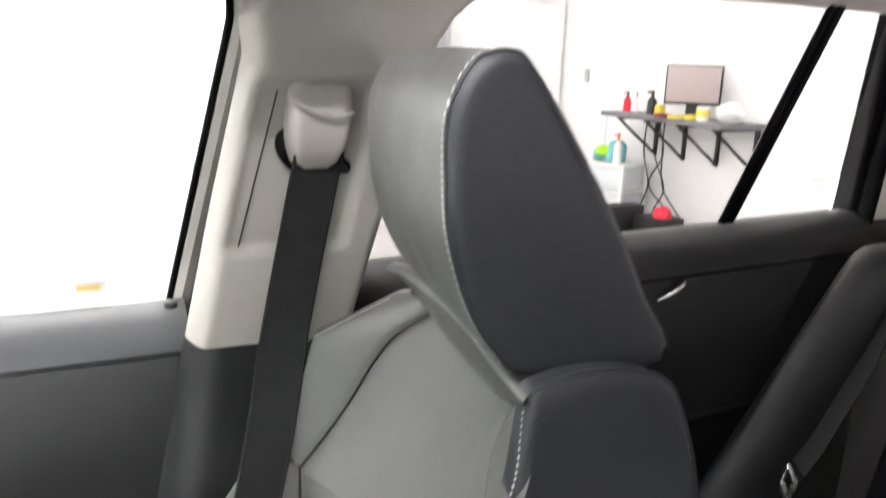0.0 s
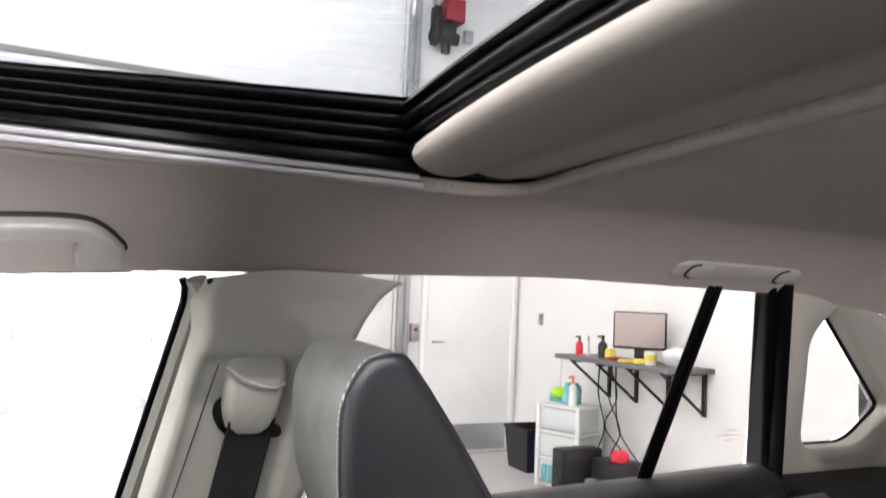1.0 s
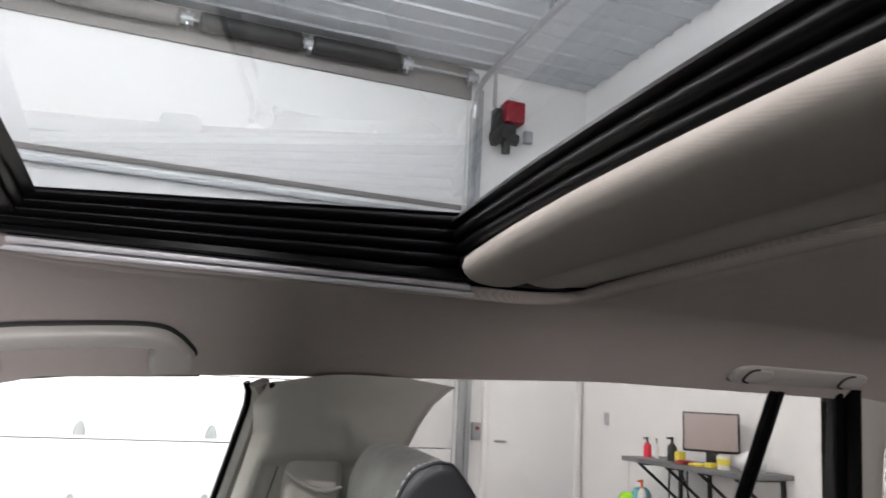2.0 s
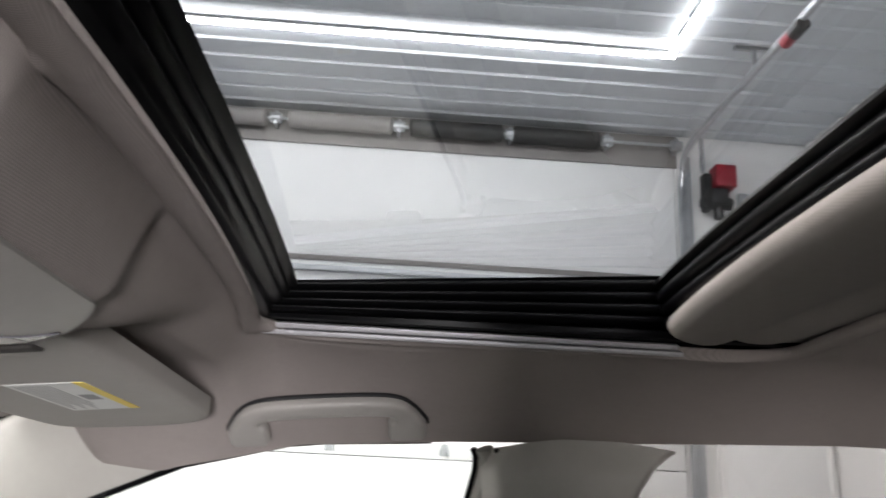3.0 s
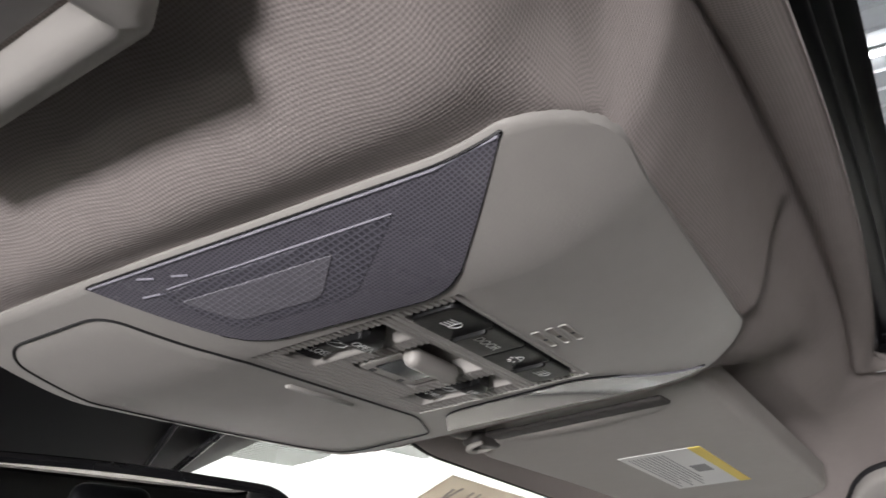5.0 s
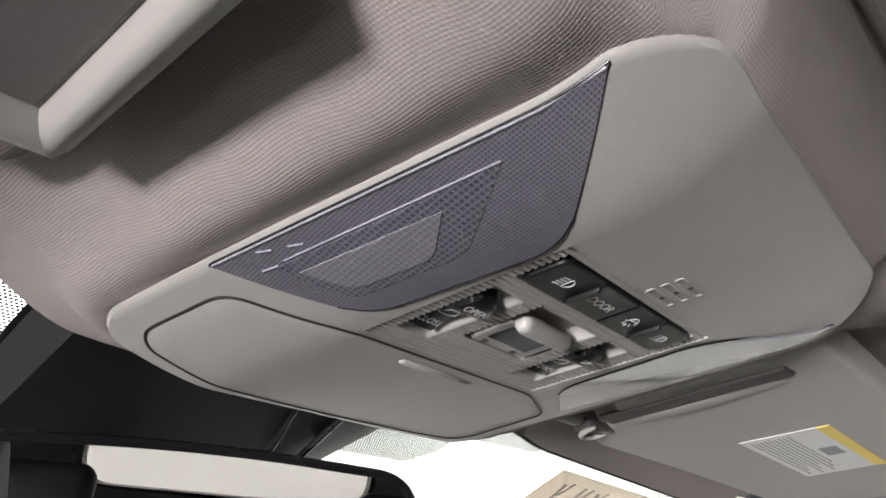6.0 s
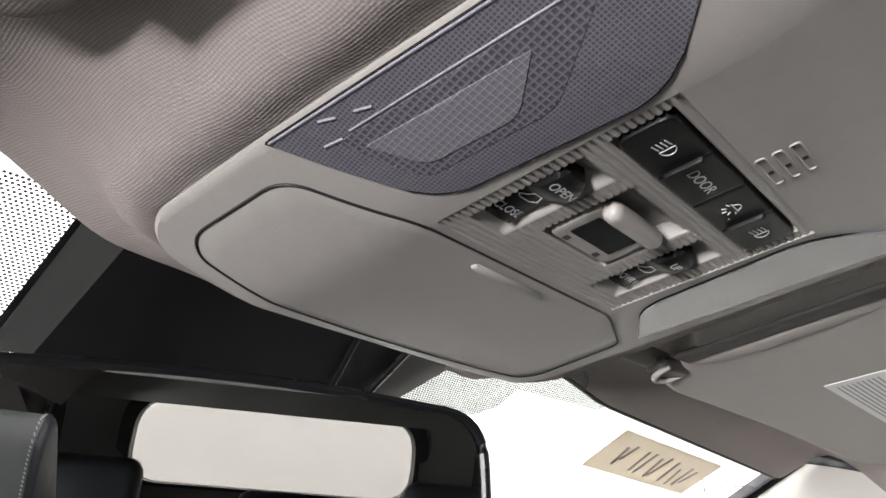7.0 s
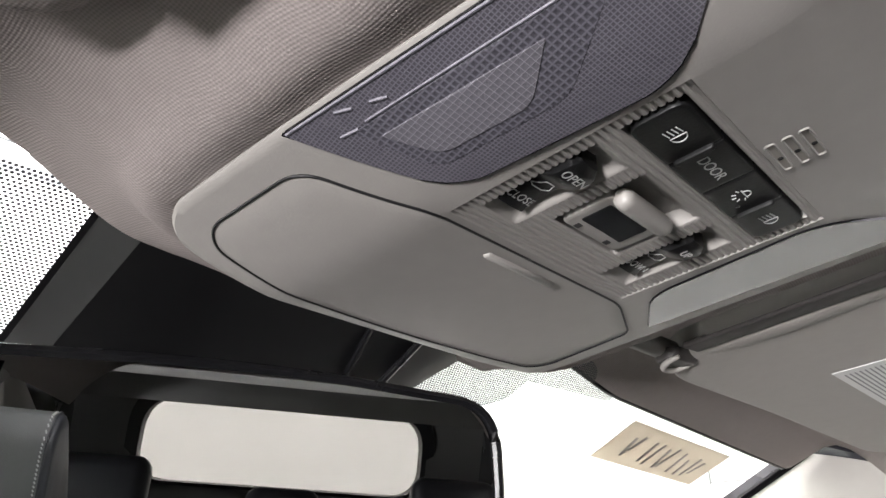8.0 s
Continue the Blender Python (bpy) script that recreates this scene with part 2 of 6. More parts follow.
def panel_wall(name, a, b, height, thick, label):
    (x1, y1), (x2, y2) = a, b
    size = (abs(x2 - x1) or thick, abs(y2 - y1) or thick, height)
    return tagged(finish(name, box(size, ((x1 + x2) / 2, (y1 + y2) / 2, height / 2)), WALL, smooth=False), label, "wall", kind="structure")


tagged(finish("floor", box((WALL_X - X0 + 0.6, DOOR_Y - Y0 + 0.6, 0.2), ((WALL_X + X0) / 2, (DOOR_Y + Y0) / 2, -0.1)), CONCRETE, smooth=False),
       "smooth grey concrete workshop floor", "floor", kind="structure")
panel_wall("wall_east", (WALL_X + 0.1, Y0), (WALL_X + 0.1, DOOR_Y + 0.2), CEIL_Z, 0.2, "plain white painted workshop wall behind the shelf")
panel_wall("wall_west", (X0 - 0.1, Y0), (X0 - 0.1, DOOR_Y + 0.2), CEIL_Z, 0.2, "plain white painted workshop wall")
# made-up opening, sized and placed for the side fill lamp
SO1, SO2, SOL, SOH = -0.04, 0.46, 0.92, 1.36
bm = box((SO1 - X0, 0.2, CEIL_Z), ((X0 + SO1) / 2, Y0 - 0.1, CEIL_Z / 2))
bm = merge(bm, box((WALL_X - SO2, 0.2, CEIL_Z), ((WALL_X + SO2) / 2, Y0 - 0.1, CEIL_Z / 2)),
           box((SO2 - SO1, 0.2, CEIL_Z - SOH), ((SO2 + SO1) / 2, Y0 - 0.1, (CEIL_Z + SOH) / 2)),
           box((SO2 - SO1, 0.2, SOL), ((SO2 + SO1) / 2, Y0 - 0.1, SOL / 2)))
tagged(finish("wall_south", bm, WALL, smooth=False), "white workshop wall with an added opening for the side fill", "wall", kind="structure")
tagged(finish("ground", box((60, 60, 0.2), (0, -32.9, -0.12)), CONCRETE, smooth=False), "grey concrete yard outside the added opening", "ground", kind="structure")
# unseen fill lamp in an added wall opening, lighting the headliner from the driver's side
side_fill = bpy.data.lights.new("driver_side_fill", "AREA")
side_fill.shape, side_fill.size, side_fill.size_y, side_fill.energy, side_fill.color = "RECTANGLE", SO2 - SO1, SOH - SOL, 120, (1.0, 0.97, 0.985)
lamp = new("driver_side_fill", side_fill)
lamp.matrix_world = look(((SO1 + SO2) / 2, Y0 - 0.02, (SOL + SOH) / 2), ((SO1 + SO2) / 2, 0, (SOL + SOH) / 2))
DL, DR, DT = -3.4, 2.45, 4.34
bm = box((DL - X0, 0.2, CEIL_Z), ((X0 + DL) / 2, DOOR_Y + 0.1, CEIL_Z / 2))
bm = merge(bm, box((WALL_X - DR, 0.2, CEIL_Z), ((WALL_X + DR) / 2, DOOR_Y + 0.1, CEIL_Z / 2)),
           box((DR - DL, 0.2, CEIL_Z - DT), ((DR + DL) / 2, DOOR_Y + 0.1, (CEIL_Z + DT) / 2)))
tagged(finish("wall_north", bm, WALL, smooth=False), "white workshop wall with a wide overhead door", "wall", kind="structure")

# ribbed metal ceiling, ribs running along x
bm = bmesh.new()
prof = []
y = Y0 - 0.1
while y < DOOR_Y + 0.1:
    prof += [(y, 0), (y + 0.20, 0), (y + 0.212, -0.022), (y + 0.238, -0.022), (y + 0.25, 0)]
    y += 0.25
rows = [[(x, py, CEIL_Z + pz) for py, pz in prof] for x in (X0 - 0.1, WALL_X + 0.1)]
bm = loft(rows, closed=False, caps=False)
bm = merge(bm, box((WALL_X - X0 + 0.4, DOOR_Y - Y0 + 0.4, 0.1), ((WALL_X + X0) / 2, (DOOR_Y + Y0) / 2, CEIL_Z + 0.07)))
tagged(finish("ceiling", bm, CEIL, smooth=False), "ribbed grey-white metal ceiling of the workshop", "ceiling", kind="structure")

# LED strip frame hung from the ceiling
def led_frame(x1, x2, y1, y2, z):
    t = thing("led_light_frame", "bright white rectangular LED strip light under the ribbed ceiling", "ceiling light", "led lights", loc=((x1 + x2) / 2, (y1 + y2) / 2, z))
    for size, at in (((x2 - x1, 0.032, 0.03), (0, (y2 - y1) / 2, 0)), ((x2 - x1, 0.032, 0.03), (0, (y1 - y2) / 2, 0)),
                     ((0.032, y2 - y1 - 0.08, 0.03), ((x2 - x1) / 2 - 0.035, 0, 0)), ((0.032, y2 - y1 - 0.08, 0.03), ((x1 - x2) / 2 + 0.035, 0, 0))):
        part("tube", box(size, at, 0.008), LED, t)
        part("channel", box((size[0] + 0.014, size[1] + 0.014, 0.016), (at[0], at[1], 0.022), 0.003), WHITE_METAL, t, "white metal channel")
    return t


led_frame(-2.7, 1.93, 2.0, 4.74, 4.608)
led_frame(-2.7, 1.93, -2.1, -0.6, 4.608)
led_frame(-6.5, -3.7, 0.5, 4.74, 4.608)
led_frame(-6.5, -3.7, -2.1, -0.6, 4.608)

# overhead door in sections
door = thing("garage_door", "white sectional overhead garage door with small hinges", "garage door", loc=(0, DOOR_Y, 0))
SEAMS = [0.0, 0.43, 0.968, 1.50, 2.06, 2.62, 3.19, DT]
for za, zb in zip(SEAMS, SEAMS[1:]):
    part("panel", box((DR - DL - 0.02, 0.05, zb - za - 0.008), ((DR + DL) / 2, 0.03, (za + zb) / 2), 0.004), DOOR_WHITE, door)
    if 0 < za < 2.4:
        for i in range(4):
            hx = 0.352 - 0.969 * i
            part("hinge", loft([[(hx - r, 0.006, za + h), (hx - r * 0.6, d, za + h), (hx + r * 0.6, d, za + h), (hx + r, 0.006, za + h)] for h, r, d in ((0.03, 0.045, -0.010), (0.07, 0.045, -0.014), (0.135, 0.016, -0.008))]), STEEL, door)
part("header_strip", box((DR - DL + 0.04, 0.02, 0.33), ((DR + DL) / 2, -0.012, 4.47), 0.004), HEADER_GREY, door)
part("stiffener", box((DR - DL - 0.06, 0.05, 0.05), ((DR + DL) / 2, -0.02, 3.10), 0.008), STEEL, door)
part("dark_seam", box((DR - DL - 0.06, 0.012, 0.05), ((DR + DL) / 2, -0.005, 3.20), 0.003), HEADER_GREY, door)

spr = thing("torsion_spring_shaft", "black torsion springs on a steel shaft above the garage door", "spring shaft", loc=(0, DOOR_Y - 0.12, 4.49))
part("shaft", tube([(DL, 0, 0), (DR + 0.05, 0, 0)], 0.014, 10), STEEL, spr)
for x1, x2, mat in ((-2.5, -1.45, HEADER_GREY), (-1.25, -0.28, HEADER_GREY), (-0.12, 0.76, SPRING), (0.86, 1.69, SPRING)):
    n = 40
    coil = [0.082 + 0.004 * (k % 2) - (0.02 if k in (0, n) else 0) for k in range(n + 1)]
    part("spring", tube([(x1 + (x2 - x1) * k / n, 0, 0) for k in range(n + 1)], coil, 14), mat, spr)
for x1 in (-1.366, -0.22, 0.835, 1.763, 2.43):
    part("bearing_plate", merge(box((0.03, 0.12, 0.14), (x1, 0.03, 0), 0.004), tube([(x1 - 0.05, 0, 0), (x1 + 0.05, 0, 0)], 0.05, 12)), STEEL, spr)

track = thing("door_track", "galvanised steel door track with a curved run under the ceiling", "door track", loc=(DR + 0.04, DOOR_Y - 0.06, 0))
part("rail", box((0.06, 0.05, 4.2), (0, 0, 2.1), 0.004), STEEL, track)
part("jamb_angle", box((0.05, 0.09, 4.4), (0.06, 0.02, 2.2), 0.003), STEEL, track)
part("horizontal_rail", tube(smooth_path([(0, 0, 4.1), (0, -0.05, 4.3), (0, -0.25, 4.42), (0, -1.0, 4.44), (0, -3.2, 4.45)], 6), 0.03, 8), STEEL, track)
part("hanger", merge(box((0.03, 0.03, 0.2), (0, -1.55, 4.55)), box((0.3, 0.03, 0.03), (0, -1.55, 4.63))), STEEL, track)
part("stop_spring", tube([(0, -2.0, 4.40), (0, -2.12, 4.40)], 0.045, 12), RED, track)
part("stop_bumper", tube([(0, -2.12, 4.40), (0, -2.25, 4.40)], 0.05, 12), BLACK, track)

op = thing("door_opener", "red and black jackshaft door opener on the wall", "door opener", loc=(2.83, DOOR_Y - 0.12, 4.05))
part("housing", box((0.20, 0.18, 0.22), (0.04, 0, 0.14), 0.015), RED, op)
part("motor", merge(box((0.16, 0.16, 0.16), (-0.02, 0, -0.07), 0.02), tube([(-0.18, 0, -0.12), (0.1, 0, -0.12)], 0.06, 14), box((0.07, 0.12, 0.36), (-0.13, 0, -0.02), 0.01), tube([(-0.02, 0, -0.1), (-0.02, 0, -0.27)], 0.045, 12)), BLACK, op)
part("junction_box", box((0.09, 0.06, 0.12), (0.24, 0.05, -0.05), 0.006), STEEL, op)
part("conduit", tube([(-0.14, 0.03, 0.2), (-0.14, 0.03, 0.55)], 0.02), STEEL, op)

# ---- the car: x rearwards, y to the passenger's side ----
ROOF_Z = 1.528
ROOF_X1, ROOF_X2, ROOF_Y = -0.199, 0.318, 0.457


def half_width(x):
    return lerp_table([(-0.52, 0.70), (-0.35, 0.672), (-0.18, 0.655), (0.0, 0.648), (1.0, 0.643), (1.5, 0.60)], x)


def edge_z(x):
    return lerp_table([(-0.52, 1.40), (-0.35, 1.385), (-0.18, 1.424), (0.0, 1.436), (0.5, 1.455), (0.9, 1.452), (1.1, 1.435), (1.5, 1.38)], x)


def bulge_z(x):
    return lerp_table([(-0.53, 1.446), (-0.45, 1.447), (-0.37, 1.452), (-0.30, 1.460), (-0.247, 1.468), (-0.233, 1.473), (-0.225, 1.480), (-0.219, 1.490), (-0.214, 1.503), (-0.210, 1.515), (-0.206, 1.523), (-0.201, 1.5265), (-0.165, 1.528)], x)


# overhead console: local u rearwards, v to the passenger's side
CON = Matrix.Translation((-0.2935, 0.0115, 0)) @ Matrix.Rotation(radians(4.0), 4, "Z")


def con_w(u):
    """Half width of the console at u."""
    w = lerp_table([(-0.166, 0.1165), (-0.090, 0.1148), (0.053, 0.1085), (0.076, 0.101)], u)
    for r, d in ((0.024, u + 0.166), (0.024, 0.076 - u)):
        if d < r:
            w -= r - math.sqrt(max(0, r * r - (r - d) ** 2))
    return w


def con_z(u, v):
    """Height of the console's underside."""
    z = 1.4503 + 0.125 * u + 6.7 * max(0, u - 0.03) ** 2
    z += (0.012 if v < 0 else 0.0015) * max(0, (abs(v) - 0.06) / 0.05) ** 1.4
    z += 34 * max(0, -0.157 - u) ** 2
    return z


def put(u, v, z):
    return tuple(CON @ Vector((u, v, z)))


CON_INV = CON.inverted()


def head_z(x, y):
    """Height of the headliner."""
    z = ROOF_Z - 0.034 * smoothstep(-0.195, -0.25, x) - 0.022 * smoothstep(-0.25, -0.52, x) - 0.03 * max(0, (x - 0.8)) ** 2
    w = half_width(x)
    s = max(0, (abs(y) - 0.44) / (w - 0.44))
    z -= (z - edge_z(x)) * s ** 2
    if x < -0.165:
        g = 1 - (smoothstep(0.118, 0.188, 0.01 - y) if y < 0.01 else smoothstep(0.116, 0.170 + 0.14 * smoothstep(-0.31, -0.205, x), y - 0.01))
        z = z * (1 - g) + min(z, bulge_z(x)) * g
        # towards the windscreen the cloth stays up under the glass
        f = smoothstep(-0.42, -0.52, x) * smoothstep(0.20, 0.30, abs(y))
        z = z * (1 - f) + (1.449 + 0.45 * (x + 0.54)) * f
        # the cloth meets the console's edge all round
        p = CON_INV @ Vector((x, y, 0))
        cu = min(0.076, max(-0.166, p.x))
        cv = min(con_w(cu), max(-con_w(cu), p.y))
        d = math.hypot(p.x - cu, p.y - cv)
        e = min(p.x + 0.166, 0.076 - p.x, con_w(cu) - abs(p.y))
        zc = con_z(cu, cv) + 0.0024 + 0.02 * smoothstep(0.003, 0.010, e)
        # on the passenger's side it forms a level lip before it turns up
        lip = smoothstep(0.050, 0.095, p.y) * smoothstep(0.070, 0.030, p.x)
        k = 1 - smoothstep(0.013 * lip, 0.026 + 0.004 * lip, d)
        z = z * (1 - k) + zc * k
    return z


def ring_rect(x1, x2, wid, r, n):
    """Evenly spaced outline of a rounded rectangle, from the front middle on."""
    c = round_poly([(x1, -wid(x1)), (x1, wid(x1)), (x2, wid(x2)), (x2, -wid(x2))], r, 16)
    c = c + [c[0]]
    d = [0]
    for a, b in zip(c, c[1:]):
        d.append(d[-1] + (b - a).length)
    out = []
    j = 0
    for i in range(n):
        t = d[-1] * i / n
        while d[j + 1] < t:
            j += 1
        f = (t - d[j]) / max(1e-9, d[j + 1] - d[j])
        out.append(c[j] + (c[j + 1] - c[j]) * f)
    return out


def unrolled(points):
    """Cloth coordinates: lengths along the surface, so that the weave keeps its size on slopes."""
    step, xs, ys = 0.005, np.arange(-0.66, 0.36, 0.005), np.arange(-0.76, 0.765, 0.005)
    z = np.array([[head_z(x, y) for y in ys] for x in xs])
    sx = np.vstack([np.zeros((1, len(ys))), np.cumsum(np.hypot(step, np.diff(z, axis=0)), axis=0)])
    sy = np.hstack([np.zeros((len(xs), 1)), np.cumsum(np.hypot(step, np.diff(z, axis=1)), axis=1)])
    i0, j0 = int(round(0.46 / step)), int(round(0.76 / step))
    sx, sy = sx - sx[i0], sy - sy[:, j0:j0 + 1]
    out = []
    for p in points:
        a, b = min(len(xs) - 1.001, max(0, (p.x + 0.66) / step)), min(len(ys) - 1.001, max(0, (p.y + 0.76) / step))
        i, j = int(a), int(b)
        f, g = a - i, b - j
        mix = lambda m: (m[i, j] * (1 - f) + m[i + 1, j] * f) * (1 - g) + (m[i, j + 1] * (1 - f) + m[i + 1, j + 1] * f) * g
        out.append((mix(sx) + max(0, p.x - 0.355), mix(sy)))
    return out


def headliner():
    n = 900
    inner = ring_rect(ROOF_X1, ROOF_X2, lambda x: ROOF_Y, 0.065, n)
    # the front and rear edges bow a little
    inner = [Vector((p.x + (0.027 - 0.16 * min(0.41, abs(p.y)) ** 2) * smoothstep(0.0, -0.18, p.x) - (0.03 - 0.18 * min(0.41, abs(p.y)) ** 2) * smoothstep(0.1, 0.30, p.x), p.y)) for p in inner]
    xb = 1.45
    outer = []
    for p in inner:
        # straight outward from a spine inside the opening
        u = (p.x - ROOF_X1) / (ROOF_X2 - ROOF_X1)
        v = p.y / ROOF_Y
        m = max(abs(v), abs(2 * u - 1))
        sx = (2 * u - 1) / m
        sy = v / m
        xf = -0.515 + 0.045 * smoothstep(0.16, -0.06, sy * 0.70) - 0.095 * max(0, abs(sy) * 0.70 - 0.22)
        x = xf + (xb - xf) * (sx + 1) / 2 if abs(sx) < 1 else (xf if sx < 0 else xb)
        outer.append(Vector((x, sy * half_width(x))))
    rings = []
    for dz, d in ((0.010, 0.016), (0.0095, 0.005), (0.007, 0.001), (0.004, -0.0006), (0.001, -0.0004)):
        ring = []
        for a, b in zip(inner, outer):
            q = a + (b - a).normalized() * d
            ring.append((q.x, q.y, ROOF_Z - 0.002 + dz))
        rings.append(ring)
    # a soft bead round the opening, then the cloth out to the edges
    lip = [(0.0006, -0.002), (0.002, -0.0042), (0.004, -0.006), (0.007, -0.0072), (0.010, -0.0074), (0.013, -0.0068), (0.0155, -0.0058), (0.0175, -0.0045), (0.019, -0.0022),
           (0.0200, 0.0015), (0.0207, 0.0036), (0.0216, 0.0036), (0.0230, 0.0018), (0.027, 0.0005), (0.034, 0.0002)]
    for d, dz in lip:
        ring = []
        for a, b in zip(inner, outer):
            q = a + (b - a).normalized() * d
            ring.append((q.x, q.y, head_z(q.x, q.y) + dz + 0.002))
        rings.append(ring)
    steps = 110
    for k in range(steps + 1):
        ring = []
        for a, b in zip(inner, outer):
            c = a + (b - a).normalized() * 0.041
            q = c + (b - c) * (k / steps)
            ring.append((q.x, q.y, head_z(q.x, q.y)))
        rings.append(ring)
    bm = loft(rings, caps=False)
    uv = bm.loops.layers.uv.new("UVMap")
    bm.verts.index_update()
    flat = unrolled([v.co for v in bm.verts])
    for f in bm.faces:
        for l in f.loops:
            l[uv].uv = flat[l.vert.index]
    ob = finish("headliner", bm, CLOTH, angle=80)
    # a thin black tube draws the shadow along the cloth's front edge
    rim = []
    for i in range(25):
        y = 0.20 + 0.49 * i / 24
        x = -0.515 - 0.095 * max(0, y - 0.22)
        rim.append((x - 0.003, y, head_z(x, y) + 0.001))
    part("edge_seal_and_shade", tube(rim, 0.0022, 6), RUBBER, ob, "thin black line for the shadow at the cloth's edge")
    return tagged(ob, "taupe knitted cloth headliner round a sunroof opening", "headliner", kind="structure")


headliner()

# outer roof skin, closing the car above
bm = bmesh.new()
inner = ring_rect(-0.23, 0.36, lambda x: 0.49, 0.03, 200)
outer = []
for p in inner:
    u, v = (p.x + 0.23) / 0.59, p.y / 0.49
    m = max(abs(v), abs(2 * u - 1))
    sx, sy = (2 * u - 1) / m, v / m
    x = -0.56 + 2.2 * (sx + 1) / 2
    outer.append(Vector((x, sy * (half_width(x) + 0.07))))
rings = []
for k in range(13):
    t = k / 12
    rings.append([(q.x, q.y, 1.585 - 0.05 * max(0, (abs(q.y) - 0.45) / 0.27) ** 2 - 0.16 * max(0, -q.x - 0.15) ** 1.2 - 0.05 * max(0, q.x - 0.4)) for q in (a + (b - a) * t for a, b in zip(inner, outer))])
tagged(finish("car_roof", loft(rings, caps=False), CAR_PAINT), "dark painted car roof skin round the sunroof", "car roof", kind="structure")
# cant rails closing the gap between headliner and skin
for s in (-1, 1):
    rows = []
    for i in range(40):
        x = -0.515 + 2.05 * i / 39
        w, e = half_width(x), edge_z(x)
        rows.append([(x, s * w, e), (x, s * (w + 0.03), e + 0.006), (x, s * (w + 0.062), e + 0.04), (x, s * (w + 0.07), e + 0.10)])
    tagged(finish("roof_rail", loft(rows, closed=False, caps=False), CAR_PAINT), "dark painted roof side rail above the door windows", "roof rail", kind="structure")

# ---- sunroof: glass, black ribbed frame, bright side strips, cloth shade ----
sun = thing("sunroof", "tinted glass sunroof in a black ribbed frame, shade drawn back", "sunroof", loc=(0, 0, 0))


def glass_z(x):
    return 1.558 + 0.08 * (x + 0.165)


gx1, gx2, gy = -0.245, 0.375, 0.50
bm = loft([[(x, y, glass_z(x) + 0.012 + 0.012 * (1 - (y / gy) ** 2)) for y in [gy * (i / 10 - 1) for i in range(21)]] for x in (gx1, 0.05, gx2)], closed=False, caps=False)
pane = part("glass_panel", bm, ROOF_GLASS, sun, "grey tinted glass")
pane.visible_shadow = False
# side frames: stacked ribs stepping inwards to the glass
for s in (-1, 1):
    prof = [(0.437, 0.0), (0.431, 0.002), (0.429, 0.010), (0.431, 0.0125)]
    for k in range(4):
        for a in range(9):
            f = a / 8
            prof.append((0.428 - 0.006 * k - 0.006 * f - 0.005 * math.sin(math.pi * f) ** 0.6, 0.013 + 0.0125 * (k + f)))
    prof += [(0.402, 0.066), (0.52, 0.07)]
    rows = []
    for x in (-0.215, -0.165, 0.0, 0.182, 0.35):
        top = glass_z(x) + 0.006
        k = (top - 1.535) / 0.060
        rows.append([(x, s * (py - 0.006 + 0.055 * (x + 0.165) * min(1, pz / 0.06)), 1.535 + pz * k) for py, pz in prof])
    part("side_frame", loft(rows, closed=False, caps=False), RUBBER, sun, angle=50)
    part("bright_strip", box((0.40, 0.010, 0.0055), (0.012, s * 0.4385, 1.5315), 0.0012, (s * 20, 0, 0)), ALU, sun, "bright metal guide strip")
    part("bright_strip", box((0.42, 0.010, 0.0050), (0.008, s * 0.4425, 1.5255), 0.0012, (s * 20, 0, 0)), ALU, sun, "bright metal guide strip")
def cross_frame(name, prof, bow, tall):
    """A ribbed cross member that bows with the opening."""
    rows = []
    for i in range(33):
        y = -0.47 + 0.94 * i / 32
        rows.append([(px + bow * (0.2 - y * y), y, 1.533 + pz * tall) for px, pz in prof])
    part(name, loft(rows, closed=False, caps=False), RUBBER, sun, angle=50)


def beads(path, ribs, r):
    """A profile through the path with half-round beads on it."""
    out = []
    for (x1, z1), (x2, z2) in zip(path, path[1:]):
        n = ribs
        for k in range(n * 8):
            f = k / (n * 8)
            h = r * abs(math.sin(math.pi * f * n)) ** 0.7
            out.append((x1 + (x2 - x1) * f + h, z1 + (z2 - z1) * f - 0.35 * h))
    return out + [path[-1]]


cross_frame("front_frame", [(-0.225, -0.004), (-0.197, 0.004), (-0.193, 0.014), (-0.192, 0.022)] + beads([(-0.190, 0.024), (-0.178, 0.046)], 2, 0.005) + [(-0.171, 0.048), (-0.168, 0.052), (-0.26, 0.056)], 0.068, 0.58)
cross_frame("rear_frame", [(0.36, 0.012)] + [(0.375 - x, z) for x, z in beads([(0.170, 0.014), (0.183, 0.058)], 3, 0.006)] + [(0.185, 0.062), (0.186, 0.066), (0.39, 0.068)], -0.12, 0.87)


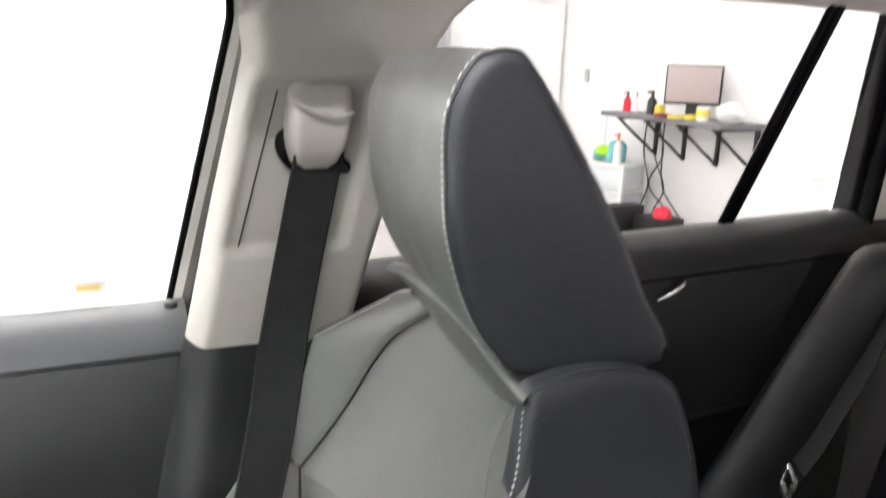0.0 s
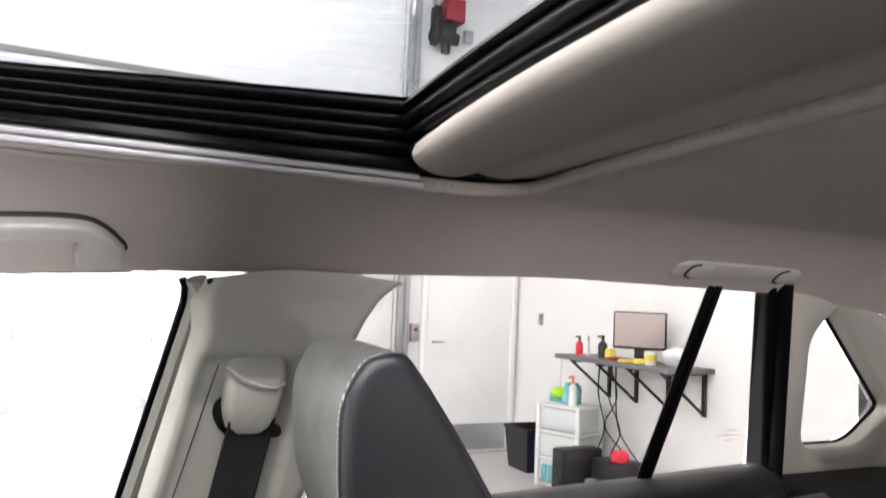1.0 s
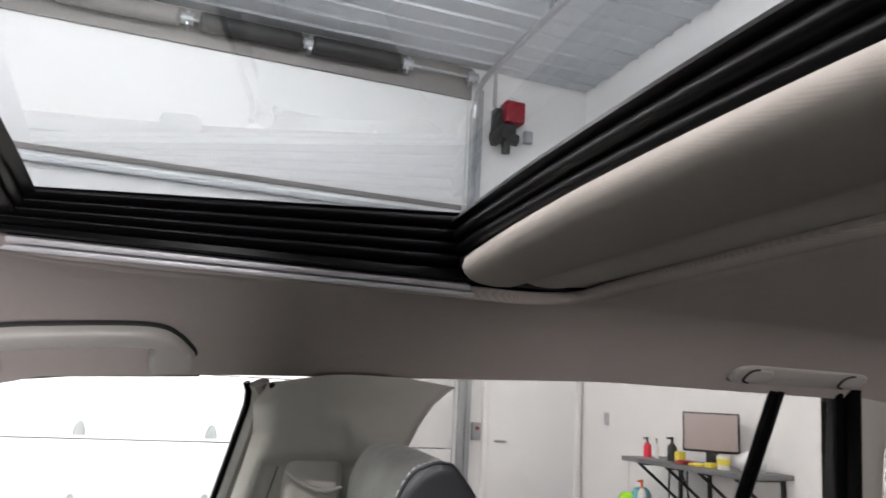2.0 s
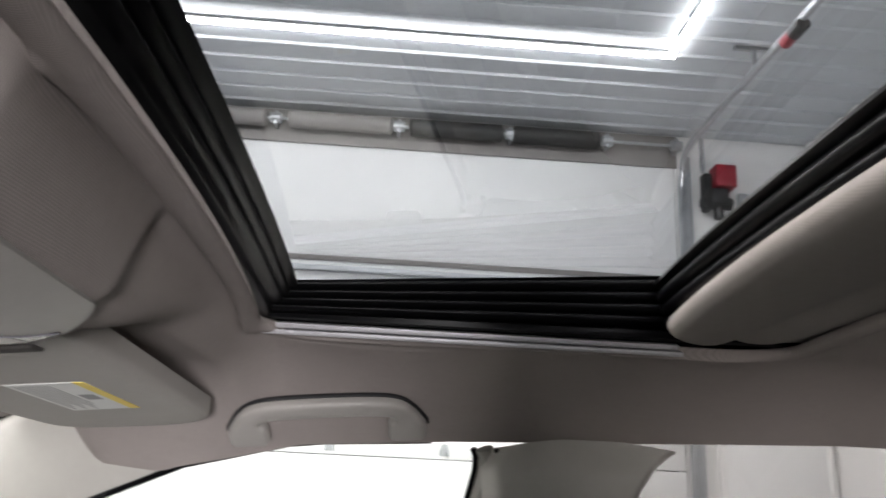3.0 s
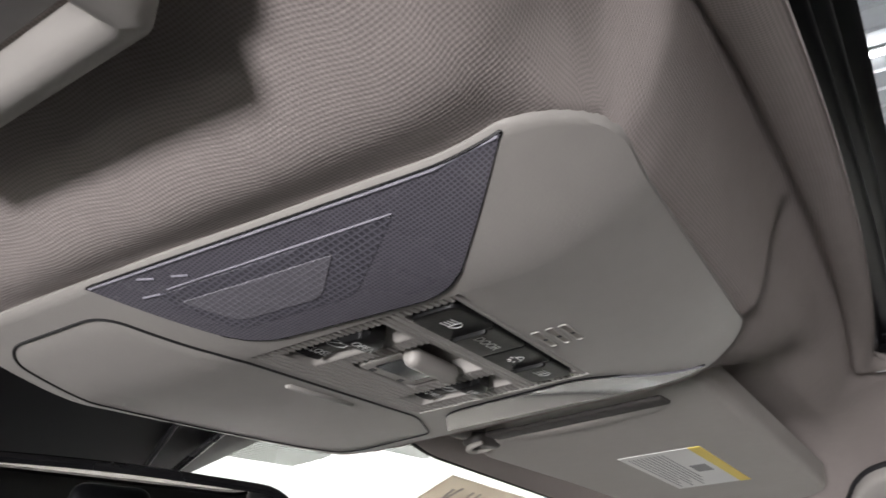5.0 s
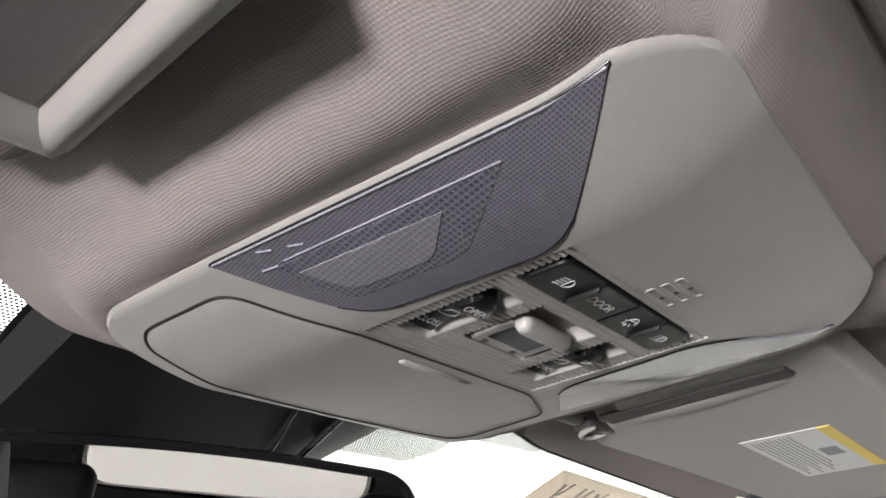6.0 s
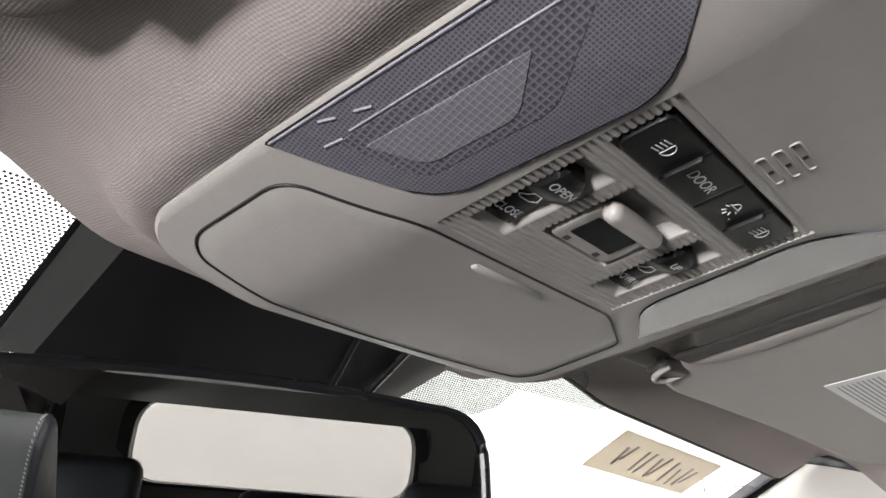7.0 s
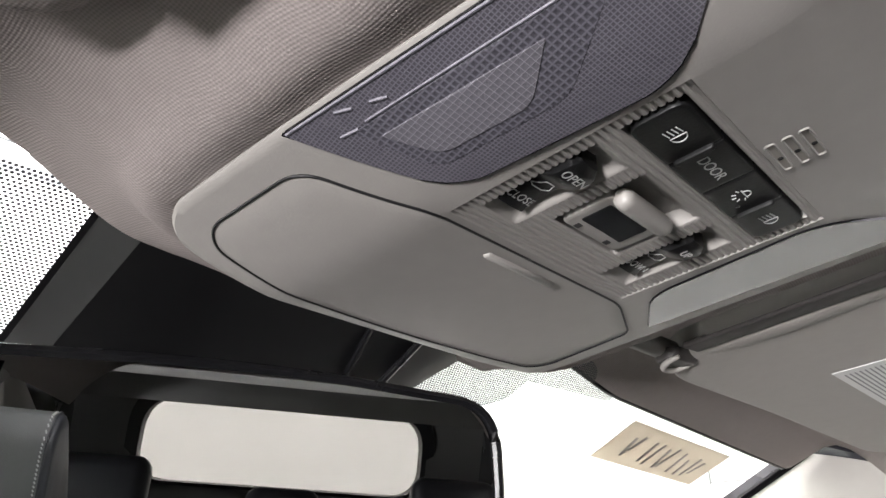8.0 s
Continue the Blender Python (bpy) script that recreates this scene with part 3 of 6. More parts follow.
def shade():
    """The drawn-back cloth shade with its thick rounded front edge."""
    rings = []
    prof = [(0.40, 0.010), (0.19, 0.012), (0.181, 0.008), (0.178, 0.0), (0.180, -0.006), (0.186, -0.011), (0.196, -0.0145), (0.212, -0.016), (0.230, -0.0145), (0.245, -0.010), (0.254, -0.0055), (0.260, -0.0045), (0.266, -0.006), (0.276, -0.0085), (0.288, -0.0092), (0.300, -0.0080), (0.312, -0.0045), (0.325, -0.003), (0.40, -0.003)]
    for i in range(25):
        v = i / 24 * 2 - 1
        y = v * 0.418
        e = 0.02 * max(0, (abs(v) - 0.92) / 0.08) ** 2
        rings.append([(px + (e + 0.22 * y * y - 0.028) * max(0, 1 - (px - 0.178) / 0.09), y, 1.541 + pz * (1 - 0.35 * max(0, (abs(v) - 0.95) / 0.05))) for px, pz in prof])
    bm = loft(rings)
    uv = bm.loops.layers.uv.new("UVMap")
    for f in bm.faces:
        for l in f.loops:
            l[uv].uv = (l.vert.co.x, l.vert.co.y)
    part("shade", bm, CLOTH_FINE, sun, "taupe cloth shade drawn back, rounded front edge", angle=60)


shade()

# ---- pillars, doors and windows ----
def glass_y(z):
    return 0.645 + 0.38 * (1.45 - z)


def trim_y(z):
    return 0.595 + 0.12 * (1.43 - z)




def pane_thing(name, pts, mat, label, s=1, parent=None):
    """A thin window pane from a side outline (x, z)."""
    ring_a = [(x, s * (glass_y(z) + 0.008), z) for x, z in pts]
    ring_b = [(x, s * (glass_y(z) + 0.012), z) for x, z in pts]
    ob = part(name, loft([ring_a, ring_b]), mat, parent, label, smooth=False)
    ob.visible_shadow = mat is not CLEAR_SIDE
    return ob


def b_pillar(s):
    """The pillar trim with its recessed belt-height panel."""
    t = thing("b_pillar_trim", "beige plastic centre pillar trim with a recessed belt guide panel", "pillar trim", kind="structure")
    front = [(1.445, 0.050), (1.425, 0.040), (1.39, 0.043), (1.088, -0.020)]
    rear = [(1.446, 0.292), (1.440, 0.283), (1.420, 0.262), (1.395, 0.247), (1.368, 0.236), (1.180, 0.188), (1.117, 0.172), (1.088, 0.165)]
    rows = []
    nz, nx = 90, 64
    for i in range(nz + 1):
        z0 = 1.088 + (1.446 - 1.088) * i / nz
        a, b = lerp_table(sorted(front), z0), lerp_table(sorted(rear), z0)
        row = []
        for j in range(nx + 1):
            u = j / nx
            x = a + (b - a) * u
            # the top edge is arched
            z = z0 - (0.002 + 0.018 * max(0, (0.141 - x) / 0.105) ** 1.5 + 0.006 * max(0, (x - 0.205) / 0.05)) * smoothstep(1.20, 1.446, z0)
            y = trim_y(z)
            e = min(u, 1 - u) * (b - a)
            y += 0.045 * max(0, 1 - e / 0.022) ** 2.5 if u < 0.5 else 0.10 * max(0, 1 - e / 0.03) ** 2
            # flare into the headliner at the top
            y += 0.012 * smoothstep(1.40, 1.446, z)
            # the recess
            rl = 0.052 + (z - 1.342) * 0.21
            rr = 0.158 + (z - 1.342) * 0.16
            m = smoothstep(rl - 0.010, rl + 0.006, x) * (1 - smoothstep(rr - 0.004, rr + 0.008, x)) * (1 - smoothstep(1.342, 1.356, z)) * smoothstep(1.182, 1.196, z)
            y += 0.010 * m
            row.append((x, s * y, z))
        rows.append(row)
    part("upper_trim", loft(rows, closed=False, caps=False), PILLAR, t, angle=60)
    rows = []
    for i in range(13):
        z = 0.55 + (1.087 - 0.55) * i / 12
        a, b = -0.020 + (z - 1.088) * 0.21, 0.155 + (z - 1.088) * 0.02
        rows.append([(a + (b - a) * j / 16, s * (trim_y(z) - 0.004 - 0.02 * smoothstep(1.0, 0.93, z) + 0.05 * max(0, 1 - min(j, 16 - j) / 3) ** 2), z) for j in range(17)])
    part("lower_trim", loft(rows, closed=False, caps=False), DARK_TRIM, t, "dark lower pillar trim", angle=60)
    part("panel_gap", tube([(0.069, s * (trim_y(1.342) + 0.0062), 1.342), (0.031, s * (trim_y(1.192) + 0.0062), 1.192)], 0.0008, 6), BLACK, t)
    # structure behind it
    part("post", loft([[(0.066 + (z - 1.44) * 0.2, s * (trim_y(z) + 0.05), z), (0.20 + (z - 1.44) * 0.28, s * (trim_y(z) + 0.05), z), (0.20 + (z - 1.44) * 0.28, s * (trim_y(z) + 0.13), z), (0.066 + (z - 1.44) * 0.2, s * (trim_y(z) + 0.13), z)] for z in (0.4, 1.0, 1.425)]), BLACK, t)
    return t


GUIDE = material("guide_plastic", (0.36, 0.345, 0.318), 0.4, vary=0.03, scale=12)


def belt_guide(s):
    t = thing("belt_guide", "beige plastic seat belt guide housing on the pillar", "belt guide")
    cx, cz = 0.106, 1.316
    rings = []
    prof = [(1.349, 0.024, 0.002), (1.345, 0.029, 0.008), (1.335, 0.031, 0.014), (1.325, 0.0315, 0.021), (1.312, 0.031, 0.026), (1.300, 0.030, 0.028), (1.288, 0.027, 0.027), (1.276, 0.022, 0.024), (1.270, 0.014, 0.019)]
    for z, w, d in prof:
        y0 = trim_y(z) + 0.008
        sh = (z - 1.31) * 0.1
        ring = []
        for k in range(20):
            a = math.pi * k / 19
            ring.append((cx + sh - w * math.cos(a) * (1.02 if k in (0, 19) else 1), s * (y0 - d * min(1, 1.35 * math.sin(a) ** 0.7)), z))
        rings.append(ring)
    part("housing", loft(rings, closed=False, caps=False), GUIDE, t, angle=60)
    part("brow", tube(smooth_path([(cx - 0.030, s * (trim_y(1.34) - 0.008), 1.340), (cx - 0.015, s * (trim_y(1.33) - 0.017), 1.328), (cx + 0.012, s * (trim_y(1.32) - 0.021), 1.319), (cx + 0.031, s * (trim_y(1.32) - 0.010), 1.322)], 6), 0.0022, 8), GUIDE, t)
    slot = [(0.080, 1.310), (0.067, 1.302), (0.066, 1.288), (0.074, 1.272), (0.088, 1.262), (0.14, 1.262), (0.141, 1.272), (0.125, 1.285)]
    ring = round_poly(slot, 0.01, 4)
    part("slot", loft([[(p.x, s * (trim_y(p.y) + 0.0055), p.y) for p in ring], [(p.x, s * (trim_y(p.y) + 0.009), p.y) for p in ring]]), GLOSS_BLACK, t, "black belt slot")
    return t


def seat_belt(s):
    t = thing("seat_belt", "black woven seat belt hanging from the pillar guide", "seat belt")
    pts = [(0.1055, trim_y(1.285) - 0.012, 1.285), (0.097, trim_y(1.24) - 0.012, 1.24), (0.0675, 0.597, 1.105), (0.047, 0.577, 1.008), (-0.005, 0.56, 0.78)]
    rings = []
    for x, y, z in smooth_path(pts, 6):
        w = 0.0245
        rings.append([(x - w, s * (y - 0.001), z), (x + w, s * (y + 0.003), z), (x + w, s * (y + 0.0044), z), (x - w, s * (y + 0.0004), z)])
    part("webbing", loft(rings), WEBBING, t)
    for j, o in ((0, 0.0016), (1, -0.0016)):
        part("woven_edge", tube([(r[j][0] + o, r[j][1] - s * 0.0004, r[j][2]) for r in rings], 0.0009, 6), WEBBING, t)
    return t


def front_door(s):
    t = thing("front_door", "dark car door panel with a padded grey sill below its window", "car door")
    rows = []
    for i in range(15):
        x = -1.0 + 0.985 * i / 14
        dz = 0.02 * (-(x + 0.03)) * 0.5
        prof = [(0.790, 1.085), (0.775, 1.100), (0.745, 1.108), (0.715, 1.100), (0.700, 1.082), (0.695, 1.066), (0.701, 1.058), (0.690, 1.03), (0.682, 0.95), (0.680, 0.80), (0.685, 0.5)]
        rows.append([(x, s * y, z - dz) for y, z in prof])
    pad = [r[:7] for r in rows]
    low = [r[6:] for r in rows]
    part("sill_pad", loft(pad, closed=False, caps=False), GREY_PAD, t, "grey padded sill")
    part("panel", loft(low, closed=False, caps=False), DARK_TRIM, t)
    part("door_end", loft([[(-0.015, s * 0.682, z), (0.0, s * 0.70, z), (0.0, s * 0.80, z), (-0.015, s * 0.80, z)] for z in (0.5, 1.09)]), BLACK, t)
    part("skin", loft([[(x, s * 0.84, 0.45), (x, s * 0.87, 0.75), (x, s * 0.83, 1.0), (x, s * 0.795, 1.09)] for x in (-1.0, 0.0)], closed=False, caps=False), CAR_PAINT, t)
    win = [(-0.029, 1.085), (0.039, 1.41), (0.030, 1.428), (0.016, 1.434), (-0.06, 1.431), (-0.18, 1.424), (-0.32, 1.390), (-0.45, 1.335), (-0.60, 1.255), (-0.85, 1.10), (-0.86, 1.08)]
    pane_thing("window_pane", win, CLEAR_SIDE, "clear side glass", s, t)
    # window frame at the pillar: outer seal, pale frame, inner seal
    def line(off, inn, r, name, mat, flat=1.0):
        pts = [(x + off, s * (glass_y(z) - inn), z) for z, x in ((1.085, -0.029), (1.25, 0.006), (1.38, 0.0335), (1.405, 0.0385), (1.420, 0.0385), (1.430, 0.035))]
        part(name, tube(pts, r, 8, flat), mat, t)
    line(-0.004, 0.006, 0.0042, "seal", RUBBER)
    line(0.010, 0.010, 0.0115, "frame", PILLAR)
    line(0.0225, 0.034, 0.0055, "inner_seal", RUBBER)
    for off, dy, r in ((0.0, 0.0, 0.0065), (0.017, -0.012, 0.0055), (0.027, -0.022, 0.004)):
        part("edge_seal_and_shade", tube([(x + off, s * (y + dy), z) for x, y, z in ((-0.028, 0.712, 1.085), (-0.034, 0.704, 1.03), (-0.055, 0.698, 0.90), (-0.085, 0.69, 0.70))], r, 10), RUBBER, t)
    part("mirror_block", box((0.014, 0.016, 0.022), (-0.030, s * 0.735, 1.100), 0.005), BLACK, t)
    top = [(-0.02, 1.434), (-0.18, 1.425), (-0.32, 1.391), (-0.45, 1.336), (-0.60, 1.256), (-0.86, 1.10)]
    part("top_seal", tube([(x, s * (glass_y(z) + 0.004), z + 0.003) for x, z in top], 0.004, 8), RUBBER, t)
    return t


def rear_door(s):
    t = thing("rear_door", "black rear car door panel with padded sill and fixed divider bar", "car door")
    rows = []
    for i in range(15):
        x = 0.16 + 0.84 * i / 14
        z0 = 1.118 + 0.035 * (x - 0.2)
        prof = [(0.785, 0), (0.765, 0.014), (0.735, 0.014), (0.705, 0.002), (0.690, -0.018), (0.686, -0.034), (0.692, -0.042), (0.680, -0.10), (0.672, -0.22), (0.668, -0.25), (0.676, -0.26), (0.680, -0.62)]
        rows.append([(x, s * y, z0 + z) for y, z in prof])
    part("sill_pad", loft([r[:7] for r in rows], closed=False, caps=False), DARK_TRIM, t, "soft black padded sill")
    part("panel", loft([r[6:] for r in rows], closed=False, caps=False), DARK_TRIM, t)
    part("skin", loft([[(x, s * 0.84, 0.45), (x, s * 0.87, 0.75), (x, s * 0.83, 1.0), (x, s * 0.795, 1.12)] for x in (0.0, 1.05)], closed=False, caps=False), CAR_PAINT, t)
    part("pull_handle", tube(smooth_path([(0.585, s * 0.680, 1.068), (0.600, s * 0.672, 1.078), (0.622, s * 0.676, 1.088), (0.63, s * 0.688, 1.09)], 6), 0.003, 8), CHROME, t, "chrome door pull")
    part("lining_seam", tube([(0.45, s * 0.6675, 0.885), (0.95, s * 0.6675, 0.90)], 0.0025, 6), DARK_TRIM, t)
    win = [(0.10, 1.105), (0.15, 1.30), (0.16, 1.367), (0.18, 1.42), (0.20, 1.446), (0.52, 1.456), (0.88, 1.454), (0.90, 1.445), (0.985, 1.147), (0.60, 1.136)]
    pane_thing("window_pane", win, TINT_SIDE, "lightly tinted side glass", s, t)
    # sloping divider bar of the rear window
    for off, r in ((0.0, 0.0065), (0.014, 0.006)):
        part("divider_bar", tube([(0.780 + off - 0.03 * k / 6, s * (glass_y(1.455 - 0.33 * k / 6) - 0.004), 1.458 - 0.33 * k / 6) for k in range(7)], r, 10), RUBBER, t)
    # one broad black band of seals between the glass and the quarter trim
    rows = []
    for k in range(13):
        z = 1.466 - 0.36 * k / 12
        a = Vector((0.900 + 0.36 * (1.454 - z), s * (glass_y(z) + 0.004), z))
        b = Vector((0.942 + 0.23 * (1.45 - z), s * (0.640 + 0.25 * (1.45 - z)), z))
        row = [a + Vector((0, s * 0.02, 0))]
        for f, h in ((0.0, 0.0), (0.03, 0.008), (0.12, 0.012), (0.30, 0.011), (0.36, 0.004), (0.40, 0.003), (0.44, 0.010), (0.52, 0.018), (0.66, 0.023), (0.82, 0.022), (0.93, 0.015), (0.98, 0.004), (1.0, -0.01)):
            row.append(a.lerp(b, f) + Vector((-0.25 * h, -s * h, 0)))
        rows.append(row)
    part("rear_seal", loft(rows, closed=False, caps=False), RUBBER, t, "broad black rubber door seal", angle=60)
    return t


def c_pillar(s):
    """Rear quarter trim with its three-cornered window."""
    t = thing("quarter_trim", "beige rear quarter trim round a three-cornered window", "pillar trim", kind="structure")
    hole = round_poly([(1.034, 1.385), (1.080, 1.436), (1.292, 1.258), (1.222, 1.190), (1.070, 1.188)], [0.05, 0.004, 0.02, 0.035, 0.035], 8)
    n = len(hole)
    c = Vector((1.14, 1.30))
    outer = []
    for p in hole:
        d = (p - c).normalized()
        k = 10.0
        for lo, hi, q, w in ((-9, 1.75, c.x, d.x), (1.15, 1.462, c.y, d.y)):
            if w > 1e-6:
                k = min(k, (hi - q) / w)
            elif w < -1e-6:
                k = min(k, (lo - q) / w)
        w = d.x + 0.23 * d.y
        if w < -1e-6:
            k = min(k, (0.936 + 0.23 * (1.45 - c.y) - c.x) / w)
        outer.append(c + d * k)
    rings = []
    for f, dy in ((0.0, 0.03), (0.0, 0.004), (0.03, 0.0), (0.3, -0.012), (0.6, -0.02), (1.0, -0.02)):
        ring = []
        for p, q in zip(hole, outer):
            r = p + (q - p) * f
            ring.append((r.x, s * (0.655 + 0.25 * (1.45 - r.y) + dy - 0.10 * max(0, r.x - 1.25)), r.y))
        rings.append(ring)
    part("upper_trim", loft(rings, caps=False), PILLAR, t, angle=60)
    ob = part("quarter_pane", loft([[(p.x, s * (0.70 + 0.25 * (1.45 - p.y) + k), p.y) for p in hole] for k in (0, 0.004)]), TINT_SIDE, t, "lightly tinted quarter glass")
    part("pane_seal", tube([(p.x, s * (0.688 + 0.25 * (1.45 - p.y)), p.y) for p in hole + [hole[0]]], 0.004, 8), RUBBER, t)
    part("lower_trim", loft([[(x, s * 0.69, 0.5), (x, s * 0.69, 1.0), (x, s * 0.69, 1.13), (x, s * 0.71, 1.152), (x, s * 0.75, 1.155)] for x in (1.0, 1.2, 1.75)], closed=False, caps=False), DARK_TRIM, t)
    part("outer_panel", loft([[(x, s * 0.84, 0.45), (x, s * 0.87, 0.75), (x, s * 0.80, 1.12)] for x in (1.0, 2.0)], closed=False, caps=False), CAR_PAINT, t)
    part("outer_post", loft([[(1.33, s * 0.72, 1.10), (2.0, s * 0.72, 1.10), (1.72, s * 0.66, 1.50), (1.25, s * 0.69, 1.47)], [(1.33, s * 0.80, 1.10), (2.0, s * 0.80, 1.10), (1.72, s * 0.74, 1.52), (1.25, s * 0.74, 1.50)]]), CAR_PAINT, t)
    return t


def a_pillar(s):
    """Trim between the windscreen's edge and the front window."""
    t = thing("a_pillar_trim", "pale beige windscreen pillar trim", "pillar trim", kind="structure")
    win = [(-0.30, 1.400), (-0.45, 1.338), (-0.60, 1.258), (-0.86, 1.10), (-1.0, 1.02)]
    rows = []
    for i in range(13):
        k = i / 12
        w = Vector((-0.535 - 0.75 * k, 0.712 + 0.17 * k, 1.456 - 0.335 * k))
        x = -0.34 - 0.62 * k
        z = lerp_table([(-a, b) for a, b in win], -x)
        v = Vector((x, glass_y(z) + 0.012, z + 0.004))
        mid = (w + v) / 2 + Vector((0.0, -0.035, 0.012))
        row = [w + Vector((-0.012, 0.012, 0.004)), w]
        for q in (0.15, 0.3, 0.5, 0.7, 0.85):
            row.append((1 - q) ** 2 * w + 2 * q * (1 - q) * mid + q * q * v)
        row += [v, v + Vector((0, 0.03, 0.01))]
        rows.append([(p.x, s * p.y, p.z) for p in row])
    part("trim", loft(rows, closed=False, caps=False), PILLAR, t, angle=70)
    part("screen_seal", tube([(r[1][0] - 0.004, r[1][1], r[1][2] + 0.002) for r in rows], 0.005, 8), RUBBER, t)
    part("post", loft([[(r[1][0] - 0.02, r[1][1] + s * 0.03, r[1][2] + 0.02), (r[-2][0], r[-2][1] + s * 0.03, r[-2][2] + 0.01), (r[-2][0] - 0.02, r[-2][1] + s * 0.06, r[-2][2] + 0.05)] for r in rows]), CAR_PAINT, t)
    return t


for s in (1, -1):
    b_pillar(s)
    belt_guide(s)
    seat_belt(s)
    front_door(s)
    rear_door(s)
    c_pillar(s)
    a_pillar(s)

# etched mark on the small rear pane: unreadable, so plain bars
MARK = material("etched_mark", (0.75, 0.75, 0.75), 0.7, vary=0.05, scale=60)
nt = MARK.node_tree
see = nt.nodes.new("ShaderNodeBsdfTransparent")
mxs = nt.nodes.new("ShaderNodeMixShader")
mxs.inputs[0].default_value = 0.25
nt.links.new(see.outputs[0], mxs.inputs[1])
nt.links.new(nt.nodes["Principled BSDF"].outputs[0], mxs.inputs[2])
nt.links.new(mxs.outputs[0], nt.nodes["Material Output"].inputs[0])
t = thing("glass_mark", "faint grey etched mark on the small rear side pane", "glass mark")
for w, dx, dz in ((0.046, 0.0, 0.0), (0.024, 0.004, 0.009), (0.020, 0.004, -0.009)):
    z = 1.214 + dz
    part("bar", loft([[(0.923 + dx + a * w / 2, glass_y(z + b) + 0.0065 - k, z + b) for a, b in ((-1, -0.0011), (1, -0.0011), (1, 0.0011), (-1, 0.0011))] for k in (0.0, 0.0008)]), MARK, t, smooth=False)

# maker's sticker on the passenger's window: unreadable, so plain bars
GOLD = material("sticker_gold", (0.75, 0.55, 0.2), 0.6, vary=0.15, scale=120)
STK_WHITE = material("sticker_white", (0.8, 0.78, 0.75), 0.6, vary=0.05, scale=60)
STK_RED = material("sticker_red", (0.65, 0.25, 0.2), 0.6, vary=0.1, scale=60)
t = thing("window_sticker", "small white and gold sticker on the side window glass", "sticker")
zc, yc = 1.116, glass_y(1.116) + 0.006
part("backing", box((0.036, 0.001, 0.022), (-0.112, yc, zc), 0.0, (-20, 0, 0)), STK_WHITE, t)
part("gold_bar", box((0.024, 0.001, 0.006), (-0.112, yc - 0.002, zc + 0.004), 0.0, (-20, 0, 0)), GOLD, t)
part("red_bar", box((0.032, 0.001, 0.003), (-0.112, yc + 0.0005, zc - 0.007), 0.0, (-20, 0, 0)), STK_RED, t)

# ---- windscreen, dashboard, floor, tailgate ----
def ws_z(x):
    return 1.455 + 0.45 * (x + 0.54)


rows = []
for i in range(9):
    x = -0.50 - 0.95 * i / 8
    rows.append([(x - 0.10 * (v * v) * (0.6 + i / 8) + 0.0, v * (0.70 + 0.06 * i / 8), ws_z(x)) for v in [k / 10 - 1 for k in range(21)]])
ws = finish("windshield", loft(rows, closed=False, caps=False), FRONT_GLASS)
ws.visible_shadow = False
tagged(ws, "large sloping windscreen glass with a dotted upper border", "windscreen", kind="structure")
dash = loft([[(-1.55, y, 0.98), (-1.2, y, 1.0), (-0.9, y, 0.98), (-0.8, y, 0.90), (-0.78, y, 0.6), (-0.85, y, 0.35)] for y in (-0.76, 0.76)], closed=False, caps=False)
tagged(finish("dashboard", dash, DARK_TRIM), "black padded dashboard below the windscreen", "dashboard", kind="structure")
tagged(finish("car_floor", box((3.6, 1.62, 0.06), (0.25, 0, 0.33), 0.02), DARK_TRIM), "dark carpeted car floor", "car floor", kind="structure")
hole = round_poly([(-0.50, 1.16), (0.50, 1.16), (0.46, 1.44), (-0.46, 1.44)], 0.11, 8)
rim = [Vector((max(-0.74, min(0.74, p.x * 1.75)), 0.42 if p.y < 1.3 and abs(p.x) < 0.49 and p.y < 1.17 else (1.53 if p.y > 1.43 else p.y + (0.1 if p.y > 1.3 else -0.3)))) for p in hole]


def gate_x(z):
    return 2.05 - 0.75 * max(0, z - 1.12)


TAILGATE = material("tailgate_grey", (0.15, 0.147, 0.142), 0.6, vary=0.04)
bm = loft([[(gate_x(p.y) + d, p.x, p.y) for p in r] for r, d in ((rim, 0.0), (hole, -0.02), (hole, 0.05), (rim, 0.07))], caps=False)
tagged(finish("tailgate", bm, TAILGATE, angle=40), "grey tailgate lining round the rear window", "tailgate", kind="structure")
wide = [Vector((p.x * 1.09, 1.30 + (p.y - 1.30) * 1.22)) for p in hole]
seal = finish("window_rear_border", loft([[(gate_x(p.y) + d, p.x, p.y) for p in r] for r, d in ((wide, -0.018), (wide, -0.024), (hole, -0.030), (hole, -0.018))], caps=False), BLACK, angle=40)
tagged(seal, "black border round the rear window", "window border", kind="structure")
rg = finish("window_rear", loft([[(gate_x(p.y) + 0.02, p.x, p.y) for p in hole], [(gate_x(p.y) + 0.024, p.x, p.y) for p in hole]]), REAR_GLASS, smooth=False)
tagged(rg, "tinted rear window glass in the tailgate", "rear window", kind="structure")
bm = loft([[(1.80, y, 1.50), (1.45, y, 1.49), (1.44, y, 1.42)] for y in (-0.66, 0.66)], closed=False, caps=False)
tagged(finish("tailgate_lining", bm, TAILGATE), "grey lining above the rear window", "trim", kind="structure")

